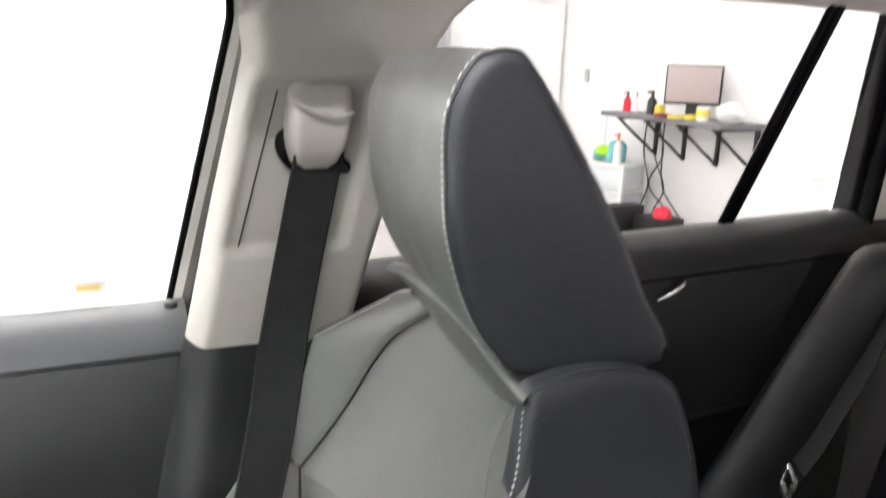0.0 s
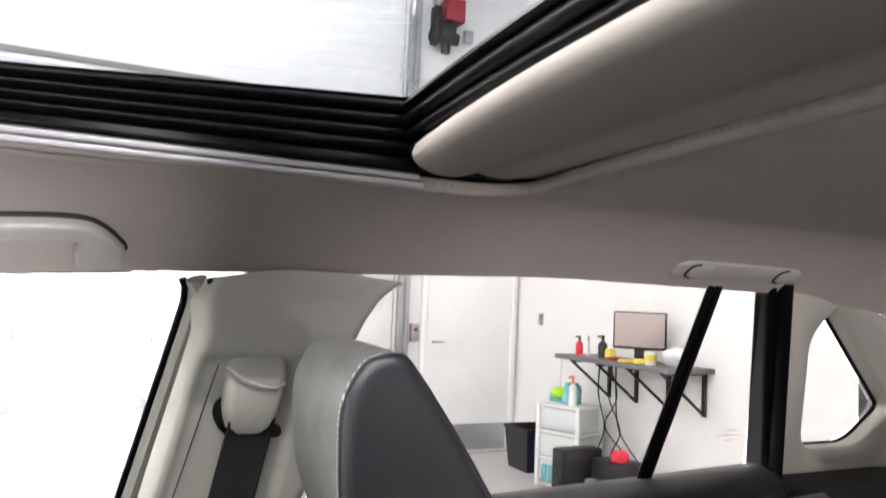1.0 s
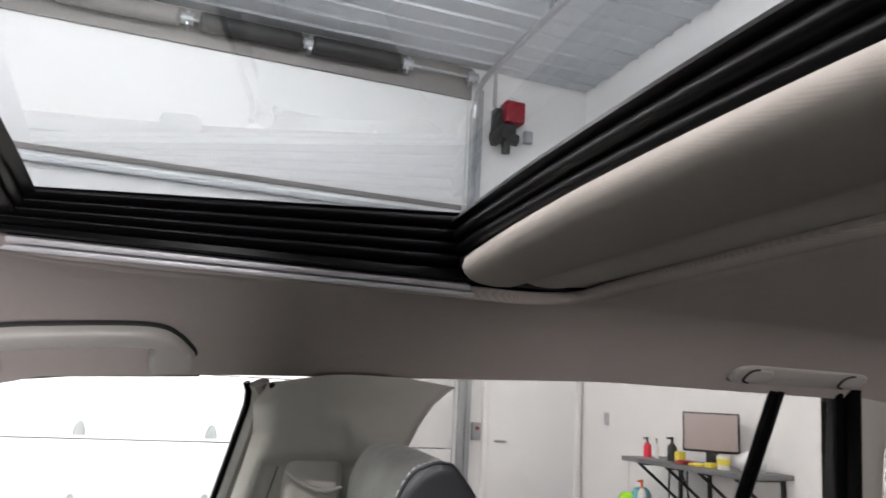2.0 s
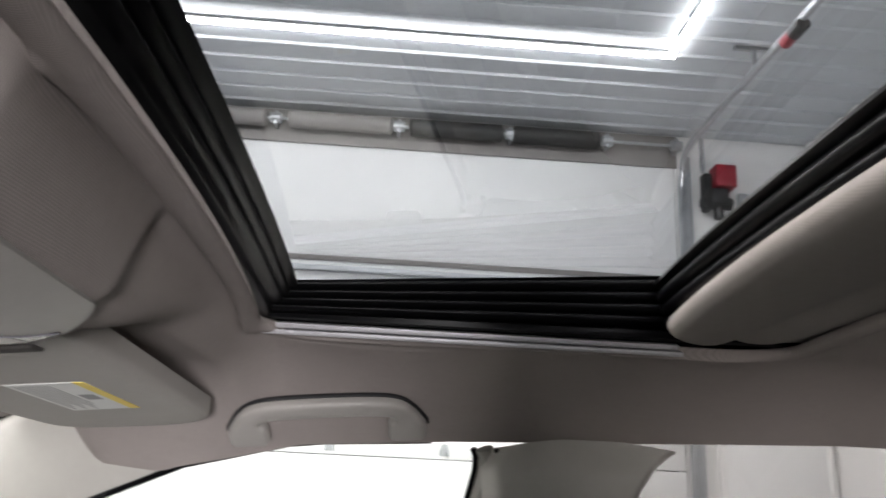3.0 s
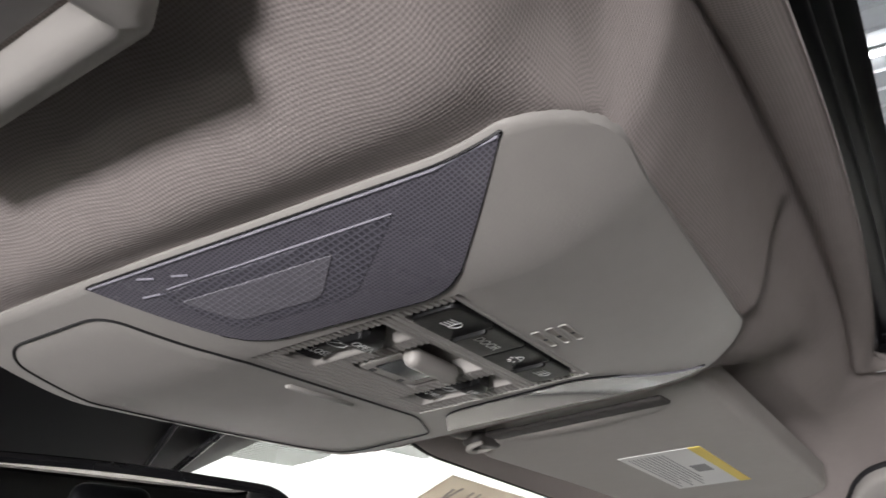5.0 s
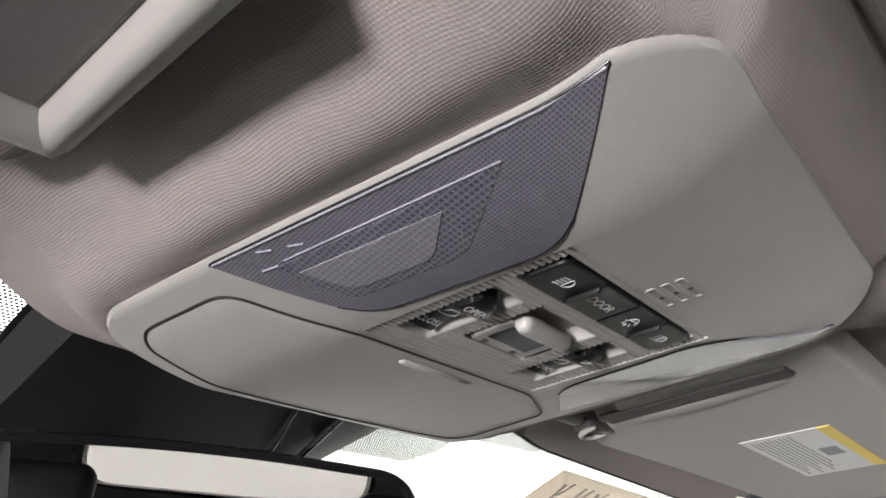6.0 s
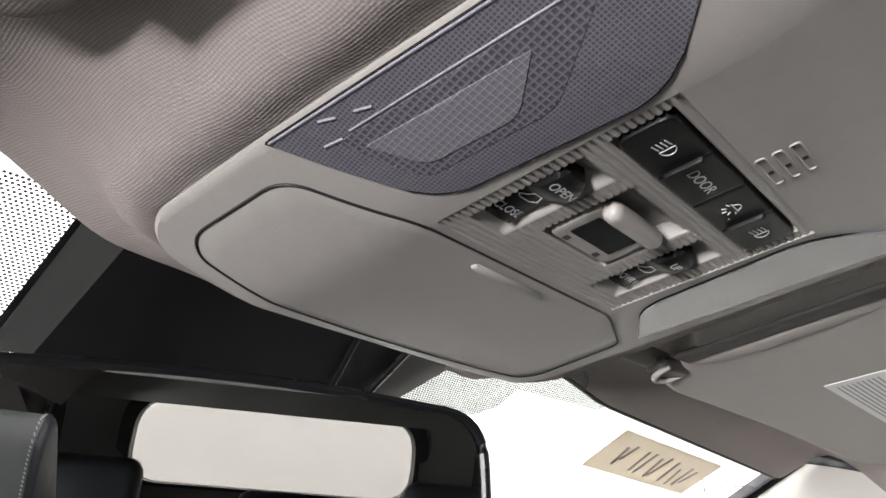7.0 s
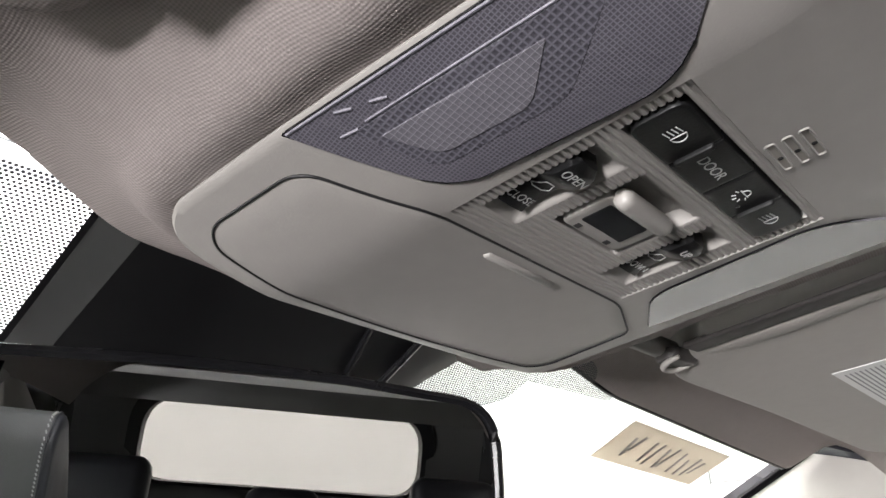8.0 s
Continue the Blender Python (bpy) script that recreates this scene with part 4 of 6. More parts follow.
# ---- grab handles ----
def grab_handle(label, s=1):
    """An arch-shaped grip on two broad feet, just off the headliner."""
    t = thing("grab_handle", label, "grab handle", "grab handles")
    a = Vector((0.229, 0, 0.020)).normalized()
    b = Vector((0, -s * 0.82, 0.57))
    b = (b - a * a.dot(b)).normalized()
    n = a.cross(b) * s
    o = Vector((-0.258, s * 0.628, 1.4345)) + n * 0.012
    # centre line in the handle's plane, with its width and its stand-off
    line = smooth_path([(0.024, 0.0, 0), (0.0235, 0.020, 0), (0.027, 0.040, 0), (0.050, 0.0515, 0), (0.115, 0.0545, 0), (0.180, 0.0525, 0), (0.202, 0.041, 0), (0.2065, 0.020, 0), (0.207, 0.0, 0)], 6)
    rings = []
    m = len(line)
    for i, p in enumerate(line):
        d = (line[min(i + 1, m - 1)] - line[max(i - 1, 0)]).normalized()
        side = Vector((-d.y, d.x, 0))
        f = min(i, m - 1 - i) / (m - 1)
        w = 0.0125 + 0.0105 * smoothstep(0.26, 0.10, f)
        h = 0.0100
        ring = []
        for k in range(20):
            c, e = math.cos(2 * math.pi * k / 20), math.sin(2 * math.pi * k / 20)
            q = p + side * w * math.copysign(abs(c) ** 0.55, c)
            ring.append(o + a * q.x + b * q.y - n * (math.copysign(abs(e) ** 0.6, e) * h))
        rings.append(ring)
    part("grip", loft(rings), BEIGE_SMOOTH, t, angle=60)
    # dark tube along the grip's upper edge stands in for the shade behind it
    rim = [r[0] - n * 0.004 for r in rings[4:-4]] if (rings[20][0] - rings[20][10]).dot(b) > 0 else [r[10] - n * 0.004 for r in rings[4:-4]]
    part("gap", tube(rim, 0.0028, 8), DARK_TRIM, t, "dark line for the shade behind the folded grip")
    for u in (0.024, 0.207):
        mm = Matrix((a, b, n)).transposed().to_4x4()
        mm.translation = o + a * u + b * 0.010 + n * 0.001
        part("foot", prism(round_poly([(-0.020, -0.014), (0.020, -0.014), (0.020, 0.018), (-0.020, 0.018)], 0.005, 3), 0.016, 0.003, mm), BEIGE_SMOOTH, t, angle=50)
    return t


def flush_handle(label):
    """A folded grip lying in the headliner between two round end caps."""
    t = thing("grab_handle", label, "grab handle", "grab handles")
    a = Vector((1, 0, 0.004)).normalized()
    b = Vector((0, -0.82, 0.57))
    n = a.cross(b)
    m = Matrix((a, b, n)).transposed().to_4x4()
    m.translation = Vector((0.676, 0.622, 1.4745))
    grip = round_poly([(0.0, 0.002), (0.0, 0.028), (0.02, 0.036), (0.225, 0.036), (0.245, 0.026), (0.247, 0.004), (0.235, -0.004), (0.01, -0.004)], 0.012, 5)
    part("grip", prism(grip, 0.014, 0.005, m @ Matrix.Translation((0, 0, 0.004))), BEIGE_SMOOTH, t, angle=60)
    for u in (0.022, 0.196):
        cap = round_poly([(u, 0.001), (u, 0.031), (u + 0.044, 0.031), (u + 0.044, 0.001)], 0.014, 6)
        part("end_cap", prism(cap, 0.018, 0.004, m @ Matrix.Translation((0, 0, 0.004))), BEIGE_SMOOTH, t, "rounded end cap", angle=60)
        part("gap", tube([m @ Vector((p.x - 0.001, p.y, 0.0120)) for p in cap[:14]], 0.0016, 6), BLACK, t)
    return t


grab_handle("beige folding grab handle above the front passenger window")
grab_handle("beige folding grab handle above the driver's window", -1)
flush_handle("beige grab handle folded flush above a rear door window")

# ---- passenger's front seat ----
def headrest(t):
    prof_front = [(1.379, 0.127), (1.372, 0.112), (1.346, 0.099), (1.31, 0.0985), (1.275, 0.102), (1.235, 0.115), (1.205, 0.134), (1.187, 0.160)]
    prof_back = [(1.379, 0.135), (1.373, 0.146), (1.33, 0.178), (1.278, 0.212), (1.23, 0.238), (1.185, 0.258)]
    zc = 1.28
    outline = [Vector((x, z)) for z, x in prof_front] + [Vector((x, z)) for z, x in reversed(prof_back)]
    c3 = smooth_path([(p.x, 0, p.y) for p in outline + outline[:1]], 4)[:-1]
    c = sum(c3, Vector()) / len(c3)
    y1, y2 = 0.277, 0.487
    rings = []
    for f, y in ((0.80, y1 - 0.004), (0.90, y1 - 0.0035), (0.965, y1 - 0.001), (0.995, y1 + 0.004), (1.0, y1 + 0.012), (1.01, y1 + 0.05), (1.02, (y1 + y2) / 2), (1.01, y2 - 0.05), (1.0, y2 - 0.012), (0.995, y2 - 0.004), (0.965, y2 + 0.001), (0.9, y2 + 0.004)):
        sh = 0.09 * (y - y1)
        rings.append([Vector((c.x + (p.x - c.x) * f + sh, y, c.z + (p.z - c.z) * f)) for p in c3])
    part("headrest", loft(rings[3:]), LEATHER_SHEEN, t, "smooth black leather headrest", angle=50)
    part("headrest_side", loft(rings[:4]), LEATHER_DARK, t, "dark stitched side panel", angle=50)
    # stitched seam round the side panel
    seam = rings[3]
    part("seam", tube([(p.x, p.y - 0.0005, p.z) for p in seam + seam[:1]], 0.0016, 6), LEATHER_DARK, t)
    dashes = bmesh.new()
    d = 0.0
    n = len(seam)
    loop = [Vector((c.x + (p.x - c.x) * 1.0, p.y + 0.0045, c.z + (p.z - c.z) * 1.004)) for p in seam]
    for i in range(n):
        a, b = loop[i], loop[(i + 1) % n]
        L = (b - a).length
        m = max(1, round(L / 0.0054))
        for k in range(m):
            p, q = a + (b - a) * (k + 0.18) / m, a + (b - a) * (k + 0.70) / m
            dashes = merge(dashes, tube([p, q + Vector((0, -0.0016, 0))], 0.00095, 5))
    tagged(part("stitching", dashes, THREAD, t, "white thread stitching"), kind="stuff")
    for y in (0.345, 0.42):
        part("headrest_post", tube([(0.20, y, 1.20), (0.22, y, 1.10)], 0.006, 10), CHROME, t)
    # padded flap between headrest and backrest
    upper = smooth_path([(0.149, 0.520, 1.191), (0.156, 0.500, 1.190), (0.163, 0.465, 1.187), (0.166, 0.410, 1.183), (0.167, 0.350, 1.170), (0.164, 0.305, 1.166)], 6)
    lower = smooth_path([(0.152, 0.522, 1.184), (0.160, 0.505, 1.168), (0.167, 0.478, 1.150), (0.164, 0.420, 1.146), (0.160, 0.350, 1.146), (0.158, 0.296, 1.156)], 6)
    rings = []
    for i, (p, q) in enumerate(zip(upper, lower)):
        p, q = p + Vector((-0.018, -0.042, 0.013)), q + Vector((-0.018, -0.042, 0.013))
        rings.append([p + Vector((0.035, 0.012, -0.004)), p + Vector((0.010, 0.004, 0.0035)), p + Vector((0.003, 0.001, 0.003)), p + Vector((-0.001, -0.001, 0.0)), p.lerp(q, 0.12) + Vector((0.0, 0, 0)),
                      p.lerp(q, 0.35) + Vector((0.004, 0, 0)), p.lerp(q, 0.7) + Vector((0.008, 0, 0)), q + Vector((0.014, 0, 0)), q + Vector((0.04, 0.01, 0.0))])
    part("lower_lip", loft(rings, closed=False, caps=False), LEATHER_SHEEN, t, "padded flap below the headrest", angle=80)


def patch(name, left, right, t, mat, swell=0.0, tuck=0.004, label="", cols=16, rows=5, turn=None):
    """A sewn leather panel between two edges, swelling a little and drawn in along its seams."""
    a, b = smooth_path(left, rows), smooth_path(right, rows)
    grid = []
    for p, q in zip(a, b):
        row = []
        for k in range(cols + 1):
            u = k / cols
            c = p.lerp(q, u)
            e = min(u, 1 - u) * (q - p).length
            row.append(c + Vector((-swell * math.sin(math.pi * u) + tuck * max(0, 1 - e / 0.007) ** 2, 0, 0)))
        if turn:
            row += [q + Vector(v) for v in turn]
        grid.append(row)
    return part(name, loft(grid, closed=False, caps=False), mat, t, label, angle=70)


def seat_back(t):
    """Backrest sewn from panels: centre, shoulder wing, outer and inner bolsters, dark side panel."""
    # core behind the panels
    core = [(0.262, 1.166), (0.30, 1.172), (0.42, 1.160), (0.50, 1.150), (0.56, 1.10), (0.59, 1.03)]
    part("backrest", loft([[(0.212 - 0.30 * max(0, 1.05 - tz), y, tz - 0.02), (0.225, y, tz), (0.238, y, tz), (0.258, y, tz - 0.03), (0.268, y, tz - 0.15), (0.27, y, 0.5), (0.13, y, 0.5), (0.165, y, 0.95)] for y, tz in core]), LEATHER_SHEEN, t, angle=50)
    seam_l = [(0.180, 0.470, 1.166), (0.167, 0.493, 1.150), (0.149, 0.520, 1.123), (0.135, 0.540, 1.089), (0.122, 0.553, 1.056), (0.102, 0.565, 1.018), (0.074, 0.580, 0.972)]
    low_l = [(0.074, 0.580, 0.972), (0.073, 0.575, 0.942), (0.07, 0.565, 0.80), (0.05, 0.56, 0.60)]
    seam_r = [(0.182, 0.268, 1.176), (0.161, 0.291, 1.164), (0.156, 0.304, 1.145), (0.150, 0.307, 1.126), (0.144, 0.303, 1.108), (0.139, 0.297, 1.090), (0.120, 0.290, 1.03)]
    low_r = [(0.120, 0.290, 1.03), (0.112, 0.288, 1.0), (0.085, 0.285, 0.85), (0.05, 0.28, 0.60)]
    edge = [(0.180, 0.262, 1.184), (0.156, 0.262, 1.181), (0.152, 0.261, 1.172), (0.150, 0.259, 1.155), (0.147, 0.256, 1.136), (0.141, 0.254, 1.115), (0.120, 0.252, 1.05)]
    low_e = [(0.120, 0.252, 1.05), (0.112, 0.252, 1.0), (0.085, 0.25, 0.85), (0.05, 0.25, 0.60)]
    patch("centre_panel", seam_l, seam_r, t, LEATHER_SHEEN, -0.008, label="smooth black leather centre panel", cols=24)
    patch("centre_panel", low_l, low_r, t, LEATHER_SHEEN, -0.008, cols=24)
    patch("inner_bolster", seam_r, edge, t, LEATHER_SHEEN, 0.004, 0.003, cols=12)
    patch("inner_bolster", low_r, low_e, t, LEATHER_SHEEN, 0.004, 0.003, cols=12)
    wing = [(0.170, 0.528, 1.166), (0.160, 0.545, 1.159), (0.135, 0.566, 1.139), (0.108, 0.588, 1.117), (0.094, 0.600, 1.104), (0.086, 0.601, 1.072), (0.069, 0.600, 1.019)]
    patch("shoulder_wing", seam_l, wing, t, LEATHER_SHEEN, 0.004, label="stitched shoulder wing", cols=18, turn=((0.006, 0.004, 0.0), (0.03, 0.006, -0.002), (0.12, 0.0, -0.01)))
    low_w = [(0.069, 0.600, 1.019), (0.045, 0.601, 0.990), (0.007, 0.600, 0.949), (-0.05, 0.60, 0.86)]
    patch("outer_bolster", low_l, low_w, t, LEATHER_SHEEN, 0.012, label="outer side bolster", cols=18, turn=((0.006, 0.004, 0.0), (0.03, 0.006, -0.002), (0.14, 0.0, -0.01)))
    for line in (seam_l, low_l, seam_r, low_r):
        part("seam", tube([p + Vector((0.0022, 0, 0)) for p in smooth_path(line, 5)], 0.0013, 6), BLACK, t)
    part("seam", tube([(0.074 + 0.002, 0.580, 0.972), (0.073, 0.592, 0.996), (0.070, 0.600, 1.019)], 0.0014, 6), BLACK, t)
    # side panel towards the middle of the car
    rim = round_poly([(0.1495, 1.1870), (0.180, 1.194), (0.215, 1.1915), (0.250, 1.181), (0.272, 1.135), (0.290, 1.07), (0.31, 0.55), (0.05, 0.55), (0.110, 1.0), (0.141, 1.115)], [0.006, 0.03, 0.03, 0.022, 0.05, 0.05, 0.01, 0.01, 0.05, 0.03], 6)
    rings = []
    for d, y in ((0.0, 0.275), (0.0, 0.262), (0.0012, 0.2592), (0.003, 0.2578), (0.007, 0.2565), (0.015, 0.2555), (0.045, 0.255)):
        rings.append([(p.x, y, p.y) for p in inset_ring(rim, d)])
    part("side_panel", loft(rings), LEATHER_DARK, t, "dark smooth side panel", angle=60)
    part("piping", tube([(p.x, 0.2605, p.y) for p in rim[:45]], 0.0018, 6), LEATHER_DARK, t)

    def stitch_row(path, off, pitch, r):
        rows = []
        acc = 0.0
        for a, b in zip(path, path[1:]):
            d = b - a
            n = max(1, round(d.length / pitch))
            for k in range(n):
                rows.append(tube([a + d * (k + 0.2) / n + off, a + d * (k + 0.75) / n + off], r, 5))
        return rows
    front_edge = smooth_path([(x - 0.004, y + 0.005, z) for x, y, z in edge[1:]] + [(0.109, 0.258, 1.0), (0.08, 0.255, 0.88)], 4)
    top_edge = smooth_path([(x - 0.003, y - 0.005, z - 0.003) for x, y, z in wing[1:5]], 4)
    rows = stitch_row(front_edge, Vector((0.0, 0.0, 0)), 0.0042, 0.0007) + stitch_row(top_edge, Vector((-0.001, 0, 0)), 0.0042, 0.0008)
    tagged(part("stitching", merge(bmesh.new(), *rows), THREAD, t, "white thread stitching"), kind="stuff")


seat = thing("front_seat", "black leather front passenger seat with white-stitched headrest", "car seat")
headrest(seat)
seat_back(seat)
part("cushion", box((0.52, 0.46, 0.16), (-0.08, 0.385, 0.58), 0.05, seg=4), LEATHER_SHEEN, seat)

tagged(copy_thing(seat, Matrix.Scale(-1, 4, (0, 1, 0))), "black leather driver's seat with white-stitched headrest")

# rear bench
bench = thing("rear_bench", "black leather rear bench seat with headrests", "rear seat")
for y in (-0.42, 0.0, 0.42):
    rings = []
    for k in range(9):
        z = 0.55 + 0.57 * k / 8
        x = 0.90 + 0.24 * (z - 0.55)
        w = 0.20 if y else 0.19
        rings.append([(x + 0.03 * abs(u) ** 4 - 0.02 * math.cos(u * 3), y + w * u, z) for u in [i / 8 - 1 for i in range(17)]] + [(x + 0.14, y + w, z), (x + 0.14, y - w, z)])
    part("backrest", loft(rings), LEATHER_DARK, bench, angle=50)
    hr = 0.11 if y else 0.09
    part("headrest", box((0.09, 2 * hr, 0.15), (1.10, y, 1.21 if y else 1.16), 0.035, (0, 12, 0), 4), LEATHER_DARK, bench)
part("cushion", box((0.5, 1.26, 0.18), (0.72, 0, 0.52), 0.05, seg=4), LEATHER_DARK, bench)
rows = []
for k in range(13):
    f = k / 12
    x, z = 0.60 + 0.27 * f, 0.72 + 0.38 * f
    rows.append([(x + 0.16, 0.64, z + 0.02), (x + 0.02, 0.645, z + 0.01), (x - 0.004, 0.635, z + 0.002), (x - 0.006, 0.62, z), (x + 0.012, 0.60, z), (x + 0.05, 0.585, z), (x + 0.10, 0.58, z), (x + 0.16, 0.60, z)])
c = sum((Vector(p) for p in rows[-1]), Vector()) / 8
for q, h in ((0.93, 0.014), (0.78, 0.024), (0.5, 0.030), (0.2, 0.031)):
    rows.append([tuple(c + (Vector(p) - c) * q + Vector((0.4 * h, 0, h))) for p in rows[12]])
part("side_bolster", loft(rows), DARK_TRIM, bench, "upright black side bolster", angle=89)
latch = thing("belt_latch", "black rear seat belt with a silver latch plate", "seat belt")
part("webbing", loft([[(x - 0.012, y - 0.02, z), (x + 0.012, y + 0.02, z), (x + 0.014, y + 0.02, z), (x - 0.010, y - 0.02, z)] for x, y, z in ((0.96, 0.60, 1.13), (0.86, 0.565, 0.99), (0.76, 0.545, 0.89), (0.728, 0.54, 0.866))]), WEBBING, latch)
plate = bmesh.new()
plate = merge(plate, box((0.006, 0.03, 0.006), (0, 0, 0.018), 0.001), box((0.006, 0.006, 0.03), (0, -0.013, 0), 0.001), box((0.006, 0.006, 0.03), (0, 0.013, 0), 0.001), box((0.006, 0.03, 0.012), (0, 0, -0.018), 0.001))
bmesh.ops.rotate(plate, cent=(0, 0, 0), matrix=Euler((radians(25), 0, radians(-25))).to_matrix(), verts=plate.verts)
bmesh.ops.translate(plate, vec=(0.712, 0.54, 0.848), verts=plate.verts)
part("latch_plate", plate, CHROME, latch, "silver latch plate")

# ---- overhead console: local u rearwards, v to the passenger's side ----
LENS_PASSENGER = [(-0.0825, 0.1015), (-0.063, 0.066), (0.0125, 0.0605), (0.054, 0.1015)]
LENS = [(-0.0912, 0.1150), (-0.062, 0.066), (0.0125, 0.0605), (0.053, 0.1086)]


RECESSES = [(-0.065, -0.020, -0.0515, -0.0325, 0.0065), (-0.0545, -0.0185, -0.0245, 0.0195, 0.006), (-0.066, -0.0185, 0.0285, 0.0485, 0.0065), (-0.0105, 0.0095, -0.0525, 0.0525, 0.004)]
console = thing("overhead_console", "beige plastic overhead console with smoked lamp lenses and black switches", "overhead console")


def console_body():
    us = {round(-0.166 + 0.242 * i / 80, 5) for i in range(81)} | {-0.0730, -0.0724, 0.0134, 0.0140} | {-0.1655, -0.164, -0.162, 0.0755, 0.074, 0.072}
    vs = {round(-0.058 + 0.116 * i / 48, 5) for i in range(49)} | {-0.0575, 0.0575}
    for a, b, c, d, _ in RECESSES:
        us |= {a - 0.0006, a + 0.0006, b - 0.0006, b + 0.0006}
        vs |= {c - 0.0006, c + 0.0006, d - 0.0055, d - 0.003, d - 0.0006, d + 0.0006}
    us, vs = sorted(us), sorted(vs)
    outer = [0.15, 0.3, 0.45, 0.6, 0.75, 0.88, 0.95, 1.0]
    rows = []
    for u in us:
        w = con_w(u)
        row_v = [-(0.058 + (w - 0.058) * f) for f in reversed(outer)] + vs + [0.058 + (w - 0.058) * f for f in outer]
        row = []
        for v in row_v:
            z = con_z(u, v) + (0.0009 if -0.0727 < u < 0.0137 and abs(v) < 0.0578 else 0)
            for a, b, c, d, h in RECESSES:
                if a < u < b and c < v < d:
                    z += h * (min(1, (u - a) / 0.0085, (b - u) / 0.0075, (d - v) / 0.0055) if h == 0.0065 else min(1, (b - u) / 0.006, (d - v) / 0.003) if h == 0.006 else 1)
            row.append(put(u, v, z))
        # skirt up to the cloth
        first, last = Vector(row[0]), Vector(row[-1])
        row = [tuple(first + Vector((0, 0, 0.02))), tuple(first + Vector((0, -0.0012, 0.0016)))] + row + [tuple(last + Vector((0, 0.0012, 0.0016))), tuple(last + Vector((0, 0, 0.02)))]
        rows.append(row)
    rows = [[(x, y, z + 0.03) for x, y, z in rows[0]]] + rows + [[(x, y, z + 0.03) for x, y, z in rows[-1]]]
    part("body", loft(rows, closed=False, caps=False), BEIGE, console, angle=35)

console_body()

# smoked lamp lenses
def lens_material(name, colour, pitch, turn, depth, low=0.2, dim=0.62, bright=1.35):
    """Smoked lamp plastic with a grid of tiny prisms under a clear gloss."""
    m = material(name, colour, 0.3, vary=0.06, scale=30, spec=0.3, coat=1.0)
    nt = m.node_tree
    bs = nt.nodes["Principled BSDF"]
    bs.inputs["Coat Roughness"].default_value = 0.02
    bs.inputs["Coat IOR"].default_value = 1.65
    co = nt.nodes.new("ShaderNodeTexCoord")
    mp = nt.nodes.new("ShaderNodeMapping")
    mp.inputs["Rotation"].default_value = (0, 0, radians(turn))
    nt.links.new(co.outputs["Object"], mp.inputs[0])
    sx = nt.nodes.new("ShaderNodeSeparateXYZ")
    nt.links.new(mp.outputs[0], sx.inputs[0])
    waves = []
    for i in (0, 1):
        k = nt.nodes.new("ShaderNodeMath")
        k.operation = "MULTIPLY"
        k.inputs[1].default_value = 2 * math.pi / pitch
        nt.links.new(sx.outputs[i], k.inputs[0])
        w = nt.nodes.new("ShaderNodeMath")
        w.operation = "SINE"
        nt.links.new(k.outputs[0], w.inputs[0])
        waves.append(w)
    mu = nt.nodes.new("ShaderNodeMath")
    mu.operation = "MAXIMUM"
    nt.links.new(waves[0].outputs[0], mu.inputs[0])
    nt.links.new(waves[1].outputs[0], mu.inputs[1])
    bp = nt.nodes.new("ShaderNodeBump")
    bp.inputs["Strength"].default_value = depth
    bp.inputs["Distance"].default_value = 0.0005
    nt.links.new(mu.outputs[0], bp.inputs["Height"])
    nt.links.new(bp.outputs[0], bs.inputs["Normal"])
    # the prisms' lit and shaded facets are put into the base colour
    mr = nt.nodes.new("ShaderNodeMapRange")
    mr.inputs[1].default_value, mr.inputs[2].default_value = low, 1.0
    mr.inputs[3].default_value, mr.inputs[4].default_value = dim, bright
    nt.links.new(mu.outputs[0], mr.inputs[0])
    old = bs.inputs["Base Color"].links[0].from_socket
    sc = nt.nodes.new("ShaderNodeVectorMath")
    sc.operation = "SCALE"
    nt.links.new(old, sc.inputs[0])
    nt.links.new(mr.outputs[0], sc.inputs["Scale"])
    nt.links.new(sc.outputs[0], bs.inputs["Base Color"])
    return m


